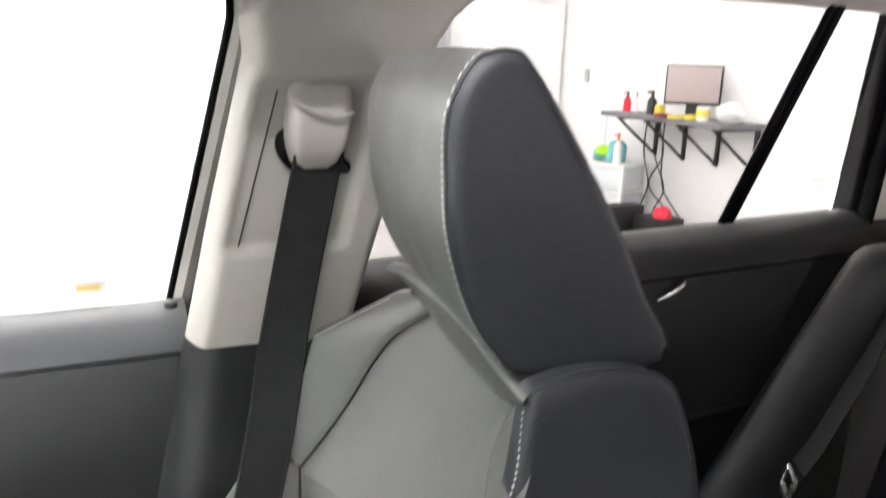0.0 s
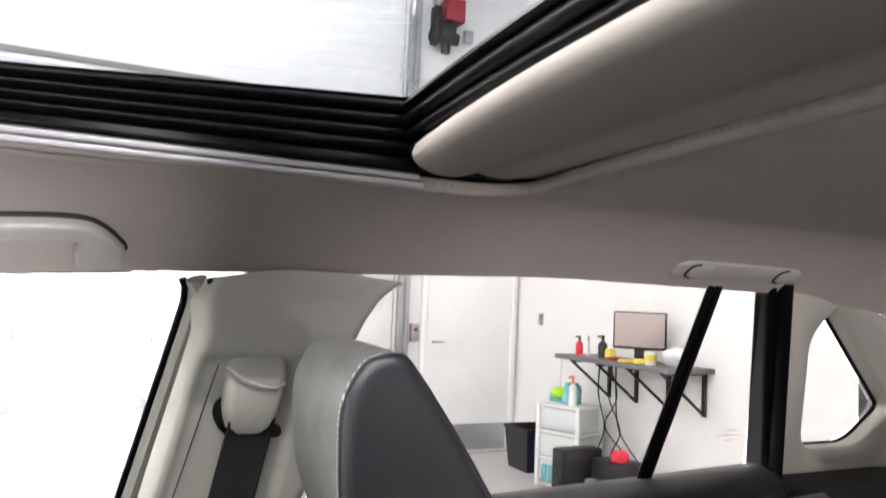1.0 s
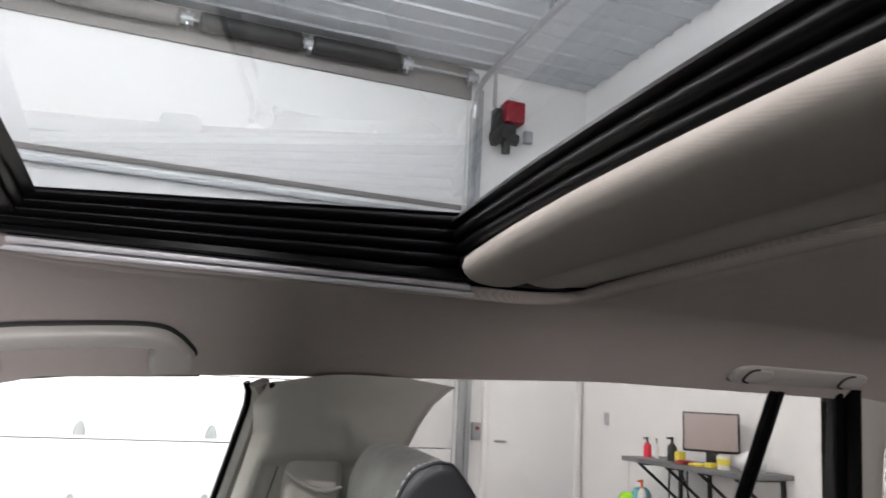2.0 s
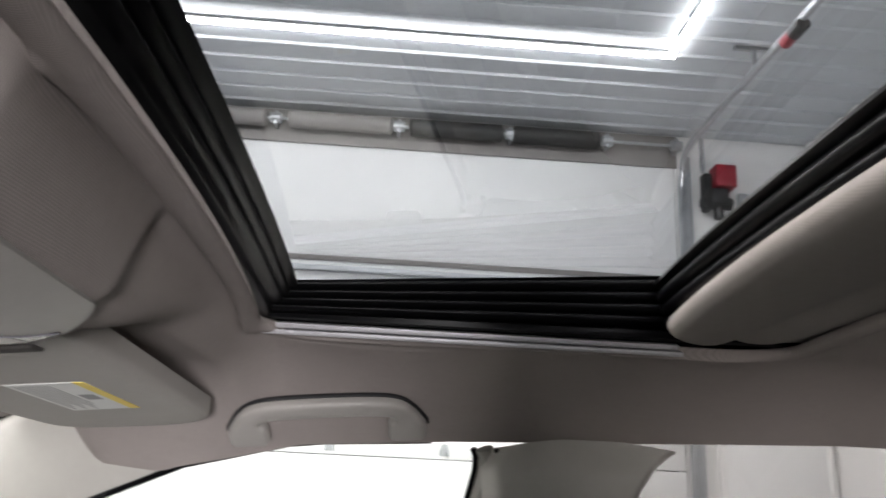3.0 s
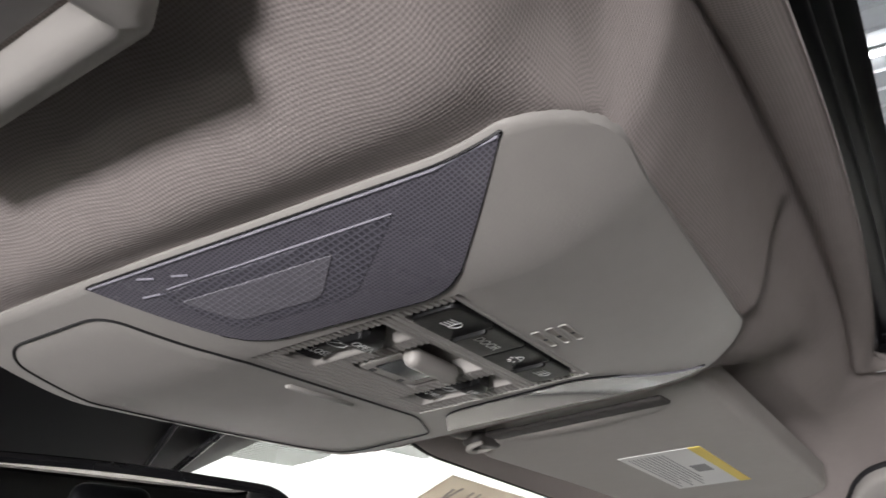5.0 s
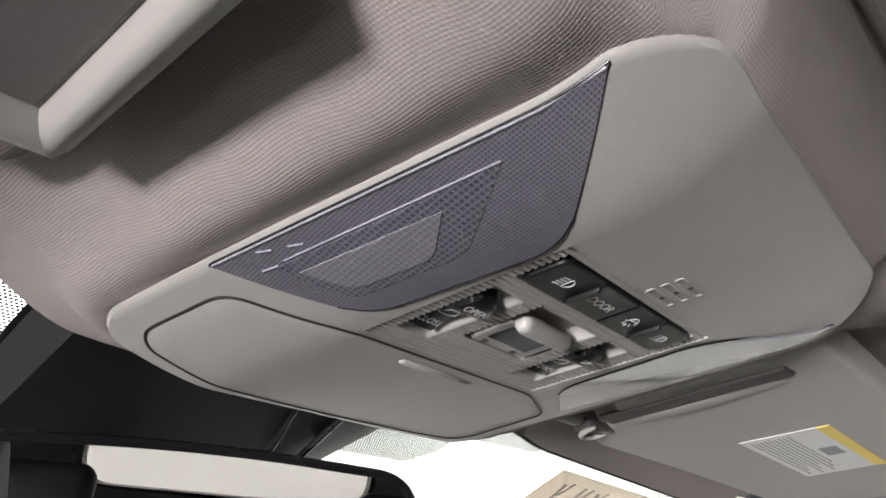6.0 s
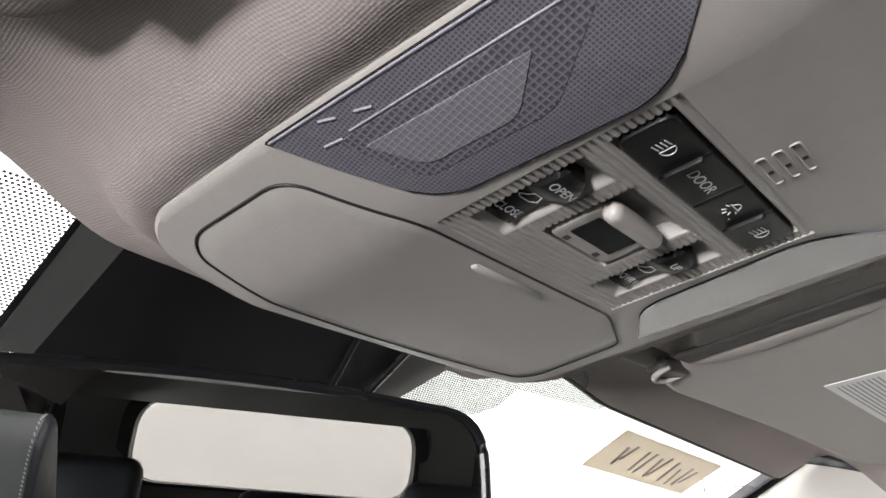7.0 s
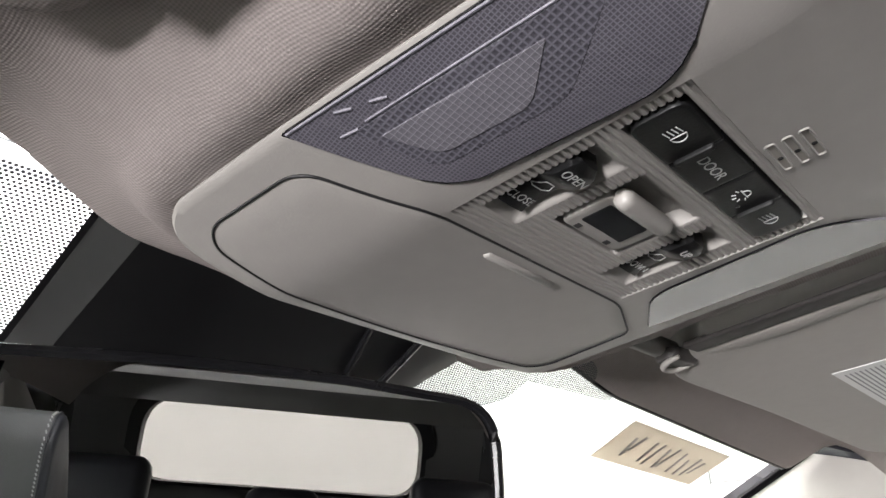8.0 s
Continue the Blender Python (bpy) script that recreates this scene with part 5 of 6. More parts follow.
LENS_MAT = lens_material("smoked_lens", (0.135, 0.128, 0.152), 0.0013, 8, 0.10)
LENS_ZONE = lens_material("prism_field", (0.120, 0.115, 0.138), 0.0021, 8, 0.16)
LENS_BULB = lens_material("lens_window", (0.170, 0.163, 0.185), 0.0021, 8, 0.10, 0.90, 0.9, 1.75)
LENS_CLEAR = plain("clear_lens", (0.120, 0.118, 0.130), 0.06, 0.6)
LENS_EDGE = material("lens_edge", (0.26, 0.25, 0.29), 0.2, vary=0.25, scale=90, spec=0.5)
for s in (-1, 1):
    a, b, c, d = [Vector((u, s * v)) for u, v in (LENS if s < 0 else LENS_PASSENGER)]
    grid, ring = [], []
    for i in range(49):
        f = i / 48
        e = min(f, 1 - f) / 0.16
        tm = 1 - (0.20 * (1 - math.sqrt(1 - (1 - e) ** 2)) if e < 1 else 0)
        p, q = a.lerp(d, f), b.lerp(c, f)
        row = [p.lerp(q, tm * k / 24) for k in range(25)]
        grid.append(row)
        ring.append(row[-1])
    ring = [r[0] for r in reversed(grid)] + ring
    rows = [[put(p.x, p.y, con_z(p.x, p.y) - (0.0006 if s < 0 else 0.0010)) for p in r] for r in grid]
    rows = [[put(p.x, p.y, con_z(p.x, p.y) + 0.0015) for p in grid[0]]] + rows + [[put(p.x, p.y, con_z(p.x, p.y) + 0.0015) for p in grid[-1]]]
    lens = part("lamp_lens", loft(rows, closed=False, caps=False), LENS_MAT if s < 0 else LENS_CLEAR, console, "smoked grey-violet prismatic lens", angle=50)
    part("lens_rim", tube([put(p.x, p.y, con_z(p.x, p.y) - 0.0002) for p in ring + ring[:1]], 0.0005, 6), GLOSS_BLACK, lens)
    if s > 0:
        continue
    zone = round_poly([(-0.072, s * 0.1030), (0.0165, s * 0.1003), (-0.0136, s * 0.0752), (-0.060, s * 0.0772)], [0.002, 0.002, 0.006, 0.006], 4)
    part("prism_field", slab(zone, lambda x, y: con_z(x, y) - 0.00075, 0.001, 0.0002, 1, put), LENS_ZONE, lens)
    bulb = round_poly([(-0.0660, s * 0.0975), (-0.0556, s * 0.0812), (-0.0232, s * 0.0795), (-0.0080, s * 0.0948)], [0.001, 0.005, 0.005, 0.001], 5)
    part("lens_window", slab(bulb, lambda x, y: con_z(x, y) - 0.0010, 0.001, 0.0003, 1, put), LENS_BULB, lens)
    for (a, b), (c, d), r in (((-0.066, 0.1038), (0.0165, 0.1008), 0.0005), ((-0.0715, 0.1112), (-0.0660, 0.1092), 0.0006), ((-0.0600, 0.1078), (-0.0545, 0.1060), 0.0006), ((-0.0765, 0.1040), (-0.0695, 0.1030), 0.0006), ((-0.090, 0.1143), (0.052, 0.1080), 0.0006)):
        n = 8
        part("lens_ridge", tube([put(a + (c - a) * k / n, s * (b + (d - b) * k / n), con_z(a + (c - a) * k / n, s * (b + (d - b) * k / n)) - 0.0005) for k in range(n + 1)], r, 6), LENS_EDGE, lens)

# ribbed field round the switches
verts, faces = [], []
u = -0.0712
while u < 0.0125:
    spans = [(-0.0576, 0.0576)]
    for a, b, c, d, _ in RECESSES:
        if a - 0.0004 < u < b + 0.0004:
            spans = [q for p, r in spans for q in ((p, min(r, c - 0.0006)), (max(p, d + 0.0006), r)) if q[1] - q[0] > 0.0040]
    for p, r in spans:
        base = len(verts)
        for v in (p, p + (r - p) * 0.33, p + (r - p) * 0.67, r):
            z = con_z(u, v)
            for du, dz in ((-0.0013, 0.0012), (-0.0008, 0.0003), (0.0, 0.0001), (0.0008, 0.0003), (0.0013, 0.0012)):
                verts.append(put(u + du, v, z + dz))
        faces += [(base + 5 * j + k, base + 5 * j + k + 1, base + 5 * j + k + 6, base + 5 * j + k + 5) for j in range(3) for k in range(4)]
    u += 0.00265
me = bpy.data.meshes.new("ribbing")
me.from_pydata(verts, [], faces)
me.materials.append(BEIGE)
rib = new("ribbing", me)
rib.parent = console
tagged(rib, "fine raised beige ribs", kind="stuff")

WHITE_PRINT = material("white_print", (0.50, 0.50, 0.50), 0.6, vary=0.05, scale=100)
SWITCH = material("switch_black", (0.007, 0.007, 0.0075), 0.42, vary=0.2, scale=60, bump=0.2, bump_scale=900, spec=0.2)


def lettering(text, size, u, v, lift, parent, tilt=0.0):
    """Raised lettering that reads towards the passenger's side, seen from below."""
    cu = bpy.data.curves.new("lettering", "FONT")
    cu.body, cu.size, cu.align_x, cu.align_y, cu.extrude = text, size, "CENTER", "CENTER", 0.00004
    tmp = bpy.data.objects.new("tmp", cu)
    me = bpy.data.meshes.new_from_object(tmp)
    bpy.data.objects.remove(tmp)
    for w in me.vertices:
        x, y, zz = w.co
        w.co = put(u + y, v + x, lift(u + y, v + x) - 0.00015 - zz)
    me.materials.append(WHITE_PRINT)
    ob = new("lettering", me)
    ob.parent = parent
    return ob


# the row of four lamp buttons
VB = [-0.0515, -0.0245, 0.0015, 0.0265, 0.0515]
buttons = []
for i, (a, b) in enumerate(zip(VB, VB[1:])):
    ends = [0.0045 if i == 0 else 0.0006, 0.0006 if i < 3 else 0.0045]
    ring = round_poly([(-0.0098, a + 0.0003), (0.0088, a + 0.0003), (0.0088, b - 0.0003), (-0.0098, b - 0.0003)], [ends[0], ends[0], ends[1], ends[1]], 4)
    bt = part("button", slab(ring, lambda x, y: con_z(x, y) - 0.0006, 0.004, 0.0006, 2, put), SWITCH, console, "black lamp switch button", angle=40)
    buttons.append(bt)
low = lambda x, y: con_z(x, y) - 0.0006
lettering("DOOR", 0.0056, -0.0005, -0.0115, low, buttons[1])


def icon(parent, u, v, flip, kind):
    """Lamp symbol in thin white strokes."""
    strokes = []
    f = -1 if flip else 1
    arc = [(u + 0.0026 * math.cos(a), v + f * 0.0008 + f * 0.0034 * math.sin(a)) if kind == "spot" else (u + 0.0022 * math.sin(a), v + 0.0022 * math.cos(a)) for a in [math.pi * k / 8 for k in range(9)]]
    strokes.append(arc + arc[:1])
    if kind == "spot":
        for k in range(4):
            du = -0.0022 + 0.00145 * k
            strokes.append([(u + du, v - f * 0.0004), (u + du - 0.0006, v - f * 0.0040)])
    else:
        strokes.append([(u, v - 0.0032), (u, v + 0.0032)])
        for k in range(5):
            a = math.pi * (k + 0.5) / 5
            strokes.append([(u - 0.0030 * math.sin(a), v + 0.0030 * math.cos(a)), (u - 0.0045 * math.sin(a), v + 0.0045 * math.cos(a))])
    bms = [tube([put(p, q, low(p, q) - 0.0001) for p, q in st], 0.00022, 5) for st in strokes]
    part("symbol", merge(*bms), WHITE_PRINT, parent)


icon(buttons[0], 0.0, -0.038, False, "spot")
icon(buttons[2], 0.0005, 0.0135, False, "dome")
icon(buttons[3], 0.0, 0.039, False, "spot")
part("indicator", box((0.0016, 0.0014, 0.0006), put(-0.0045, 0.020, low(-0.0045, 0.020)), 0.0002), GLOSS_BLACK, buttons[2])
for v in (-0.0245, 0.0265):
    part("button_ridge", slab(round_poly([(-0.0075, v - 0.0011), (0.0062, v - 0.0011), (0.0062, v + 0.0011), (-0.0075, v + 0.0011)], 0.001, 3), lambda x, y: con_z(x, y) - 0.0022, 0.003, 0.0008, 2, put), SWITCH, console)


# sunroof and shade rockers
def rocker(c, word_a, word_b):
    u1, u2 = -0.058, -0.0265
    w = 0.0070

    def prof(u, v):
        k = (u - u1) / (u2 - u1)
        return con_z(u, v) + 0.0020 - 0.0042 * smoothstep(0.45, 0.75, k) + 0.0015 * smoothstep(0.9, 1.0, k) - 0.0015 * smoothstep(0.15, 0.0, k)
    n = 30
    rows = []
    for i in range(n + 1):
        u = u1 + (u2 - u1) * i / n
        hw = w - 0.0025 * smoothstep(0.86, 1.0, i / n) ** 2
        rows.append([put(u, c - hw, prof(u, c) + 0.006), put(u, c - hw, prof(u, c) + 0.0004), put(u, c - hw + 0.0007, prof(u, c)), put(u, c, prof(u, c) - 0.0003), put(u, c + hw - 0.0007, prof(u, c)), put(u, c + hw, prof(u, c) + 0.0004), put(u, c + hw, prof(u, c) + 0.006)])
    rows = [[(x, y, z + 0.006) for x, y, z in rows[0]]] + rows + [[(x, y, z + 0.006) for x, y, z in rows[-1]]]
    rk = part("rocker_switch", loft(rows, closed=False, caps=False), SWITCH, console, "glossy black roof rocker switch", angle=40)
    face = lambda x, y: prof(x, c) - 0.0003
    lettering(word_a, 0.0050, -0.0325, c, face, rk)
    lettering(word_b, 0.0046, -0.0535, c, face, rk)
    car = [(-0.0455, c - 0.005), (-0.044, c - 0.002), (-0.042, c - 0.001), (-0.042, c + 0.003), (-0.045, c + 0.0045), (-0.0465, c + 0.002), (-0.0465, c - 0.003)]
    part("car_symbol", tube([put(p, q, face(p, q) - 0.0001) for p, q in car + car[:1]], 0.0002, 5), WHITE_PRINT, rk)


rocker(-0.0443, "OPEN", "CLOSE")
rocker(0.0362, "UP", "DOWN")

# emergency call switch: a beige flap with a dark window
fl = round_poly([(-0.0525, -0.0215), (-0.0315, -0.0215), (-0.0315, 0.0165), (-0.0525, 0.0165)], 0.003, 4)
flap = part("call_flap", slab(fl, lambda x, y: con_z(x, y) + 0.0005, 0.004, 0.0008, 2, put), BEIGE_SMOOTH, console, "pale flap over the call switch")
bar_line = [(-0.0200, 0.0004), (-0.0198, 0.0022), (-0.0190, 0.0034), (-0.0175, 0.0040), (-0.016, 0.0042), (0.0100, 0.0042), (0.0115, 0.0040), (0.0130, 0.0034), (0.0138, 0.0022), (0.0140, 0.0004)]
part("flap_bar", loft([[put(-0.0296 + r * 0.95 * math.cos(a), v, con_z(-0.0296, v) - 0.0002 + r * math.sin(a)) for a in [2 * math.pi * k / 16 for k in range(16)]] for v, r in bar_line]), BEIGE_SMOOTH, flap, "rounded finger bar", angle=70)
DARK_GLASS = material("dark_window", (0.01, 0.011, 0.012), 0.06, vary=0.1, scale=50, spec=0.8)
part("flap_window", slab(round_poly([(-0.0472, -0.0166), (-0.0350, -0.0166), (-0.0350, 0.0105), (-0.0472, 0.0105)], 0.0008, 2), lambda x, y: con_z(x, y) + 0.0002, 0.002, 0.0003, 1, put), DARK_GLASS, flap, "dark glossy window")
for v in (-0.0135, 0.0065):
    part("clip_hole", slab(round_poly([(-0.0516, v - 0.0016), (-0.0492, v - 0.0016), (-0.0492, v + 0.0016), (-0.0516, v + 0.0016)], 0.0004, 2), lambda x, y: con_z(x, y) + 0.0003, 0.001, 0.0001, 1, put), BLACK, flap)

# microphone slots
for uu in (0.0171, 0.0226, 0.0279):
    ring = round_poly([(uu - 0.0015, -0.0085), (uu + 0.0015, -0.0085), (uu + 0.0015, 0.0105), (uu - 0.0015, 0.0105)], 0.0012, 3)
    part("grille_rim", tube([put(p.x, p.y, con_z(p.x, p.y) - 0.0001) for p in ring + ring[:1]], 0.00045, 6), BEIGE_SMOOTH, console)
    part("grille_slot", slab(inset_ring(ring, 0.0004), lambda x, y: con_z(x, y) - 0.00005, 0.001, 0.0001, 1, put), material("slot_shadow", (0.30, 0.28, 0.25), 0.6, vary=0.05), console)
    part("grille_hole", slab(round_poly([(uu - 0.0009, 0.0012), (uu + 0.0009, 0.0012), (uu + 0.0009, 0.0032), (uu - 0.0009, 0.0032)], 0.0007, 3), lambda x, y: con_z(x, y) - 0.0002, 0.001, 0.0001, 1, put), BLACK, console)

# glasses holder lid
lid = round_poly([(-0.0765, -0.062), (-0.0765, 0.062), (-0.0930, 0.1005), (-0.144, 0.1045), (-0.1525, 0.097), (-0.1565, 0.0), (-0.1525, -0.097), (-0.144, -0.1045), (-0.0975, -0.1035)],
                 [0.008, 0.008, 0.006, 0.008, 0.008, 0.03, 0.008, 0.010, 0.010], 6)
hatch = part("glasses_lid", slab(lid, lambda x, y: con_z(x, y) - 0.0003 - 0.0006 * smoothstep(0.11, 0.0, abs(y)) * smoothstep(-0.152, -0.12, x), 0.003, 0.0006, 2, put), BEIGE, console, "closed glasses holder lid", angle=40)
part("lid_gap", tube([put(p.x, p.y, con_z(p.x, p.y) - 0.0004) for p in dense(lid) + lid[:1]], 0.0005, 6), BLACK, console)
part("lid_tab", loft([[put(-0.0832 + w * c, v, con_z(-0.0832, v) - 0.0011 - h * e) for c, e in ((-1.25, -0.2), (-1.0, 0.7), (-0.6, 1.0), (0.6, 1.0), (1.0, 0.7), (1.25, -0.2))] for v, w, h in ((-0.0262, 0.0006, 0.0001), (-0.0258, 0.0012, 0.0008), (-0.0250, 0.0016, 0.0012), (0.0162, 0.0016, 0.0012), (0.0170, 0.0012, 0.0008), (0.0174, 0.0006, 0.0001))]), BEIGE_SMOOTH, hatch, "raised finger tab", angle=50)

# ---- sun visors ----
def visor_z(x, y):
    return 1.4475 + 0.10 * (x + 0.34) - 0.06 * (abs(y) - 0.35)


LABEL_WHITE = material("label_white", (0.72, 0.72, 0.70), 0.55, vary=0.04, scale=40)
LABEL_YELLOW = material("label_yellow", (0.80, 0.62, 0.10), 0.55, vary=0.04, scale=40)
LABEL_INK = material("label_ink", (0.25, 0.25, 0.25), 0.6, vary=0.1, scale=60)
VISOR = material("visor_vinyl", (0.35, 0.33, 0.305), 0.6, vary=0.04, scale=14, bump=0.3, bump_scale=900)


def passenger_visor():
    t = thing("sun_visor", "beige vinyl sun visor folded up, with a warning label", "sun visor", "sun visors")
    ring = round_poly([(-0.262, 0.145), (-0.262, 0.545), (-0.300, 0.585), (-0.425, 0.575), (-0.440, 0.22), (-0.40, 0.195), (-0.375, 0.145)], [0.02, 0.03, 0.03, 0.05, 0.02, 0.02, 0.02], 6)
    part("body", slab(ring, visor_z, 0.020, 0.008, 4), VISOR, t, angle=60)

    def strip(a, b, c, d, mat, h, name, lab=""):
        pts = [Vector((-0.366 + 0.060 * p, 0.303 + 0.137 * q)) for p, q in ((a, c), (a, d), (b, d), (b, c))]
        part(name, slab(pts, lambda x, y: visor_z(x, y) - h, 0.0006, 0.0002, 1), mat, t, lab, smooth=False)
    strip(0, 1, 0, 1, LABEL_WHITE, 0.0004, "label", "white and yellow warning label")
    strip(0.86, 1, 0, 1, LABEL_YELLOW, 0.0007, "label_band")
    strip(0.58, 0.78, 0.40, 0.58, LABEL_INK, 0.0007, "label_symbol")
    for k in range(9):
        strip(0.08 + 0.052 * k, 0.095 + 0.052 * k, 0.06, 0.94 - 0.1 * (k % 3), LABEL_INK, 0.0006, "label_line")
    part("pivot_rod", tube([(-0.425, 0.205, 1.456), (-0.428, 0.165, 1.458), (-0.42, 0.15, 1.47)], 0.007, 10), BEIGE_SMOOTH, t)
    # no hollow here: a flush dark strip carries the recess's shadow
    part("rod_recess_shade", box((0.118, 0.016, 0.004), (-0.346, 0.186, visor_z(-0.346, 0.186) - 0.0001), 0.0019, (0, -5.7, -3), 4), material("recess_shade_brown", (0.060, 0.054, 0.052), 0.7, vary=0.05), t, "dark strip for the shaded recess along the visor's inner edge", angle=80)
    part("edge_roll", tube(smooth_path([(-0.405, 0.205, visor_z(-0.405, 0.205) + 0.004), (-0.395, 0.206, visor_z(-0.395, 0.206) + 0.001), (-0.35, 0.204, visor_z(-0.35, 0.204) - 0.0002), (-0.300, 0.200, visor_z(-0.30, 0.2) + 0.001), (-0.288, 0.198, visor_z(-0.288, 0.198) + 0.004)], 5), 0.0085, 16, 0.22), VISOR, t, angle=80)
    # solid plate coloured dark for the shade inside the clip's hole
    part("clip_socket", slab(round_poly([(-0.430, 0.190), (-0.414, 0.190), (-0.410, 0.214), (-0.426, 0.216)], 0.006, 4), lambda x, y: 1.4465, 0.008, 0.002, 2), material("socket_shade", (0.05, 0.045, 0.043), 0.5, vary=0.1), t, "dark patch for the shaded clip socket", angle=60)
    hook = smooth_path([(-0.4125, 0.191, 1.4475), (-0.421, 0.1915, 1.4455), (-0.4275, 0.199, 1.4445), (-0.4260, 0.209, 1.4450), (-0.418, 0.214, 1.4475)], 5)
    part("clip", tube(hook, [0.0012 + 0.0010 * math.sin(math.pi * k / (len(hook) - 1)) for k in range(len(hook))], 10), VISOR, t, "hooked visor clip")
    return t


def driver_visor():
    """A cloth-covered visor with a moulded mirror frame at its inner end."""
    t = thing("sun_visor", "beige cloth sun visor folded up with a framed recessed mirror cover", "sun visor", "sun visors")
    low = lambda x, y: 1.4715 + 0.05 * (x + 0.3)
    ring = round_poly([(-0.250, -0.166), (-0.250, -0.56), (-0.398, -0.575), (-0.398, -0.166)], [0.022, 0.03, 0.04, 0.022], 8)
    bm = slab(ring, low, 0.018, 0.009, 5)
    uv = bm.loops.layers.uv.new("UVMap")
    for f in bm.faces:
        for l in f.loops:
            c = l.vert.co
            l[uv].uv = (c.x + (c.z if abs(f.normal.x) > 0.7 else 0), c.y + (c.z if abs(f.normal.y) > 0.7 else 0))
    part("body", bm, CLOTH, t, angle=60)
    outer = dense(round_poly([(-0.263, -0.164), (-0.263, -0.46), (-0.366, -0.46), (-0.366, -0.164)], 0.013, 8), 0.01)
    prof = [(0.0, 0.004), (0.0, -0.001), (0.0012, -0.0050), (0.004, -0.0075), (0.0075, -0.0080), (0.0105, -0.0060), (0.0125, -0.0020), (0.013, 0.0015)]
    rings = []
    for d, h in prof:
        rings.append([(p.x, p.y, low(p.x, p.y) + h) for p in (Vector((max(-0.366 + d, min(-0.263 - d, q.x)), max(-0.46 + d, min(-0.164 - d, q.y)))) for q in outer)])
    part("mirror_frame", loft(rings, caps=False), BEIGE_SMOOTH, t, "rounded beige frame", angle=60)
    cover = round_poly([(-0.2765, -0.1775), (-0.2765, -0.446), (-0.3525, -0.446), (-0.3525, -0.1775)], 0.004, 4)
    part("mirror_cover", slab(cover, lambda x, y: low(x, y) - 0.0005, 0.004, 0.0008, 1), material("cover_dark", (0.16, 0.15, 0.145), 0.5, vary=0.05), t, "dark recessed cover")
    return t


passenger_visor()
driver_visor()

# ---- camera housing on the windscreen and the mirror ----
hs = thing("camera_housing", "black plastic camera housing at the top of the windscreen", "camera housing")
rings = []
for i in range(9):
    k = i / 8
    x = -0.462 - 0.18 * k
    w1, w2 = -0.115 - 0.01 * k, 0.125 - 0.05 * k
    zt = ws_z(x) - 0.004
    d = 0.03 - 0.012 * k
    rings.append([(x, w1, zt), (x, w1 + 0.012, zt - d * 0.7), (x, w1 + 0.04, zt - d), (x, w2 - 0.04, zt - d), (x, w2 - 0.012, zt - d * 0.7), (x, w2, zt)])
part("cover", loft(rings), plain("housing_black", (0.006, 0.006, 0.0066), 0.45, 0.35), hs, angle=30)
part("rib", tube([(-0.462, 0.053, 1.455), (-0.491, 0.053, 1.4445), (-0.535, 0.056, 1.4245), (-0.56, 0.058, 1.413)], 0.0022, 8), GLOSS_BLACK, hs)
part("rib", tube([(-0.462, 0.012, 1.455), (-0.49, 0.019, 1.4455), (-0.535, 0.034, 1.4245), (-0.56, 0.042, 1.413)], 0.0018, 8), GLOSS_BLACK, hs)
part("mirror_stem", tube([(-0.59, -0.05, 1.405), (-0.515, -0.045, 1.362)], 0.010, 12), BLACK, hs)

MC = Vector((-0.492, -0.045, 1.377))
mirror = thing("rear_view_mirror", "black rimless rear-view mirror reflecting the rear window", "rear-view mirror")
MN = Vector((1.86, -0.53, -0.185)).normalized()
MX = Vector((0, 0, 1)).cross(MN).normalized()
MZ = MN.cross(MX)


def on_mirror(a, b, c):
    return tuple(MC + MX * a + MZ * b + MN * c)


out = round_poly([(-0.128, -0.034), (-0.122, 0.030), (0.0, 0.037), (0.122, 0.030), (0.128, -0.034), (0.0, -0.038)], [0.025, 0.022, 0.1, 0.022, 0.025, 0.1], 8)
part("case", loft([[on_mirror(p.x * f, p.y * f, c) for p in out] for f, c in ((0.5, -0.030), (0.85, -0.022), (0.98, -0.008), (1.0, -0.002), (1.0, 0.002), (0.985, 0.004))]), GLOSS_BLACK, mirror, angle=50)
part("rim", tube([on_mirror(p.x * 0.99, p.y * 0.985, 0.0035) for p in out + out[:1]], 0.0028, 8), GLOSS_BLACK, mirror)
part("glass", loft([[on_mirror(p.x * f, p.y * (f - 0.02), c) for p in out] for f, c in ((0.965, 0.0042), (0.955, 0.0052))]), MIRROR, mirror, "silver mirror glass", smooth=False)

# dotted border of the windscreen
verts, faces = [], []
for (ya, yb, xa, xb) in ((-0.36, -0.118, -0.495, -0.62), (0.10, 0.30, -0.50, -0.574)):
    row = 0
    x = xa
    while x > xb:
        y = ya + (0.0011 if row % 2 else 0)
        while y < (yb if x > -0.535 or y < 0 else 0.20 - 1.0 * max(0.0, -0.555 - x)):
            n = len(verts)
            r = 0.00082 if y < 0 else 0.00105
            for k in range(6):
                px = x + r * math.cos(k * math.pi / 3)
                verts.append((px, y + r * math.sin(k * math.pi / 3), ws_z(px) - 0.0012))
            faces.append(tuple(range(n, n + 6)))
            y += 0.0022
        x -= 0.0019
        row += 1
# the solid edge of the border beside the camera housing
n = len(verts)
for x in (-0.47, -0.52, -0.57, -0.62, -0.66):
    verts += [(x, y - 0.06 * (x + 0.47) * -1, ws_z(x) - 0.0015) for y in (-0.1175, -0.112)]
faces += [(n + 2 * k, n + 2 * k + 1, n + 2 * k + 3, n + 2 * k + 2) for k in range(4)]
me = bpy.data.meshes.new("dotted_border")
me.from_pydata(verts, [], faces)
me.materials.append(BLACK)
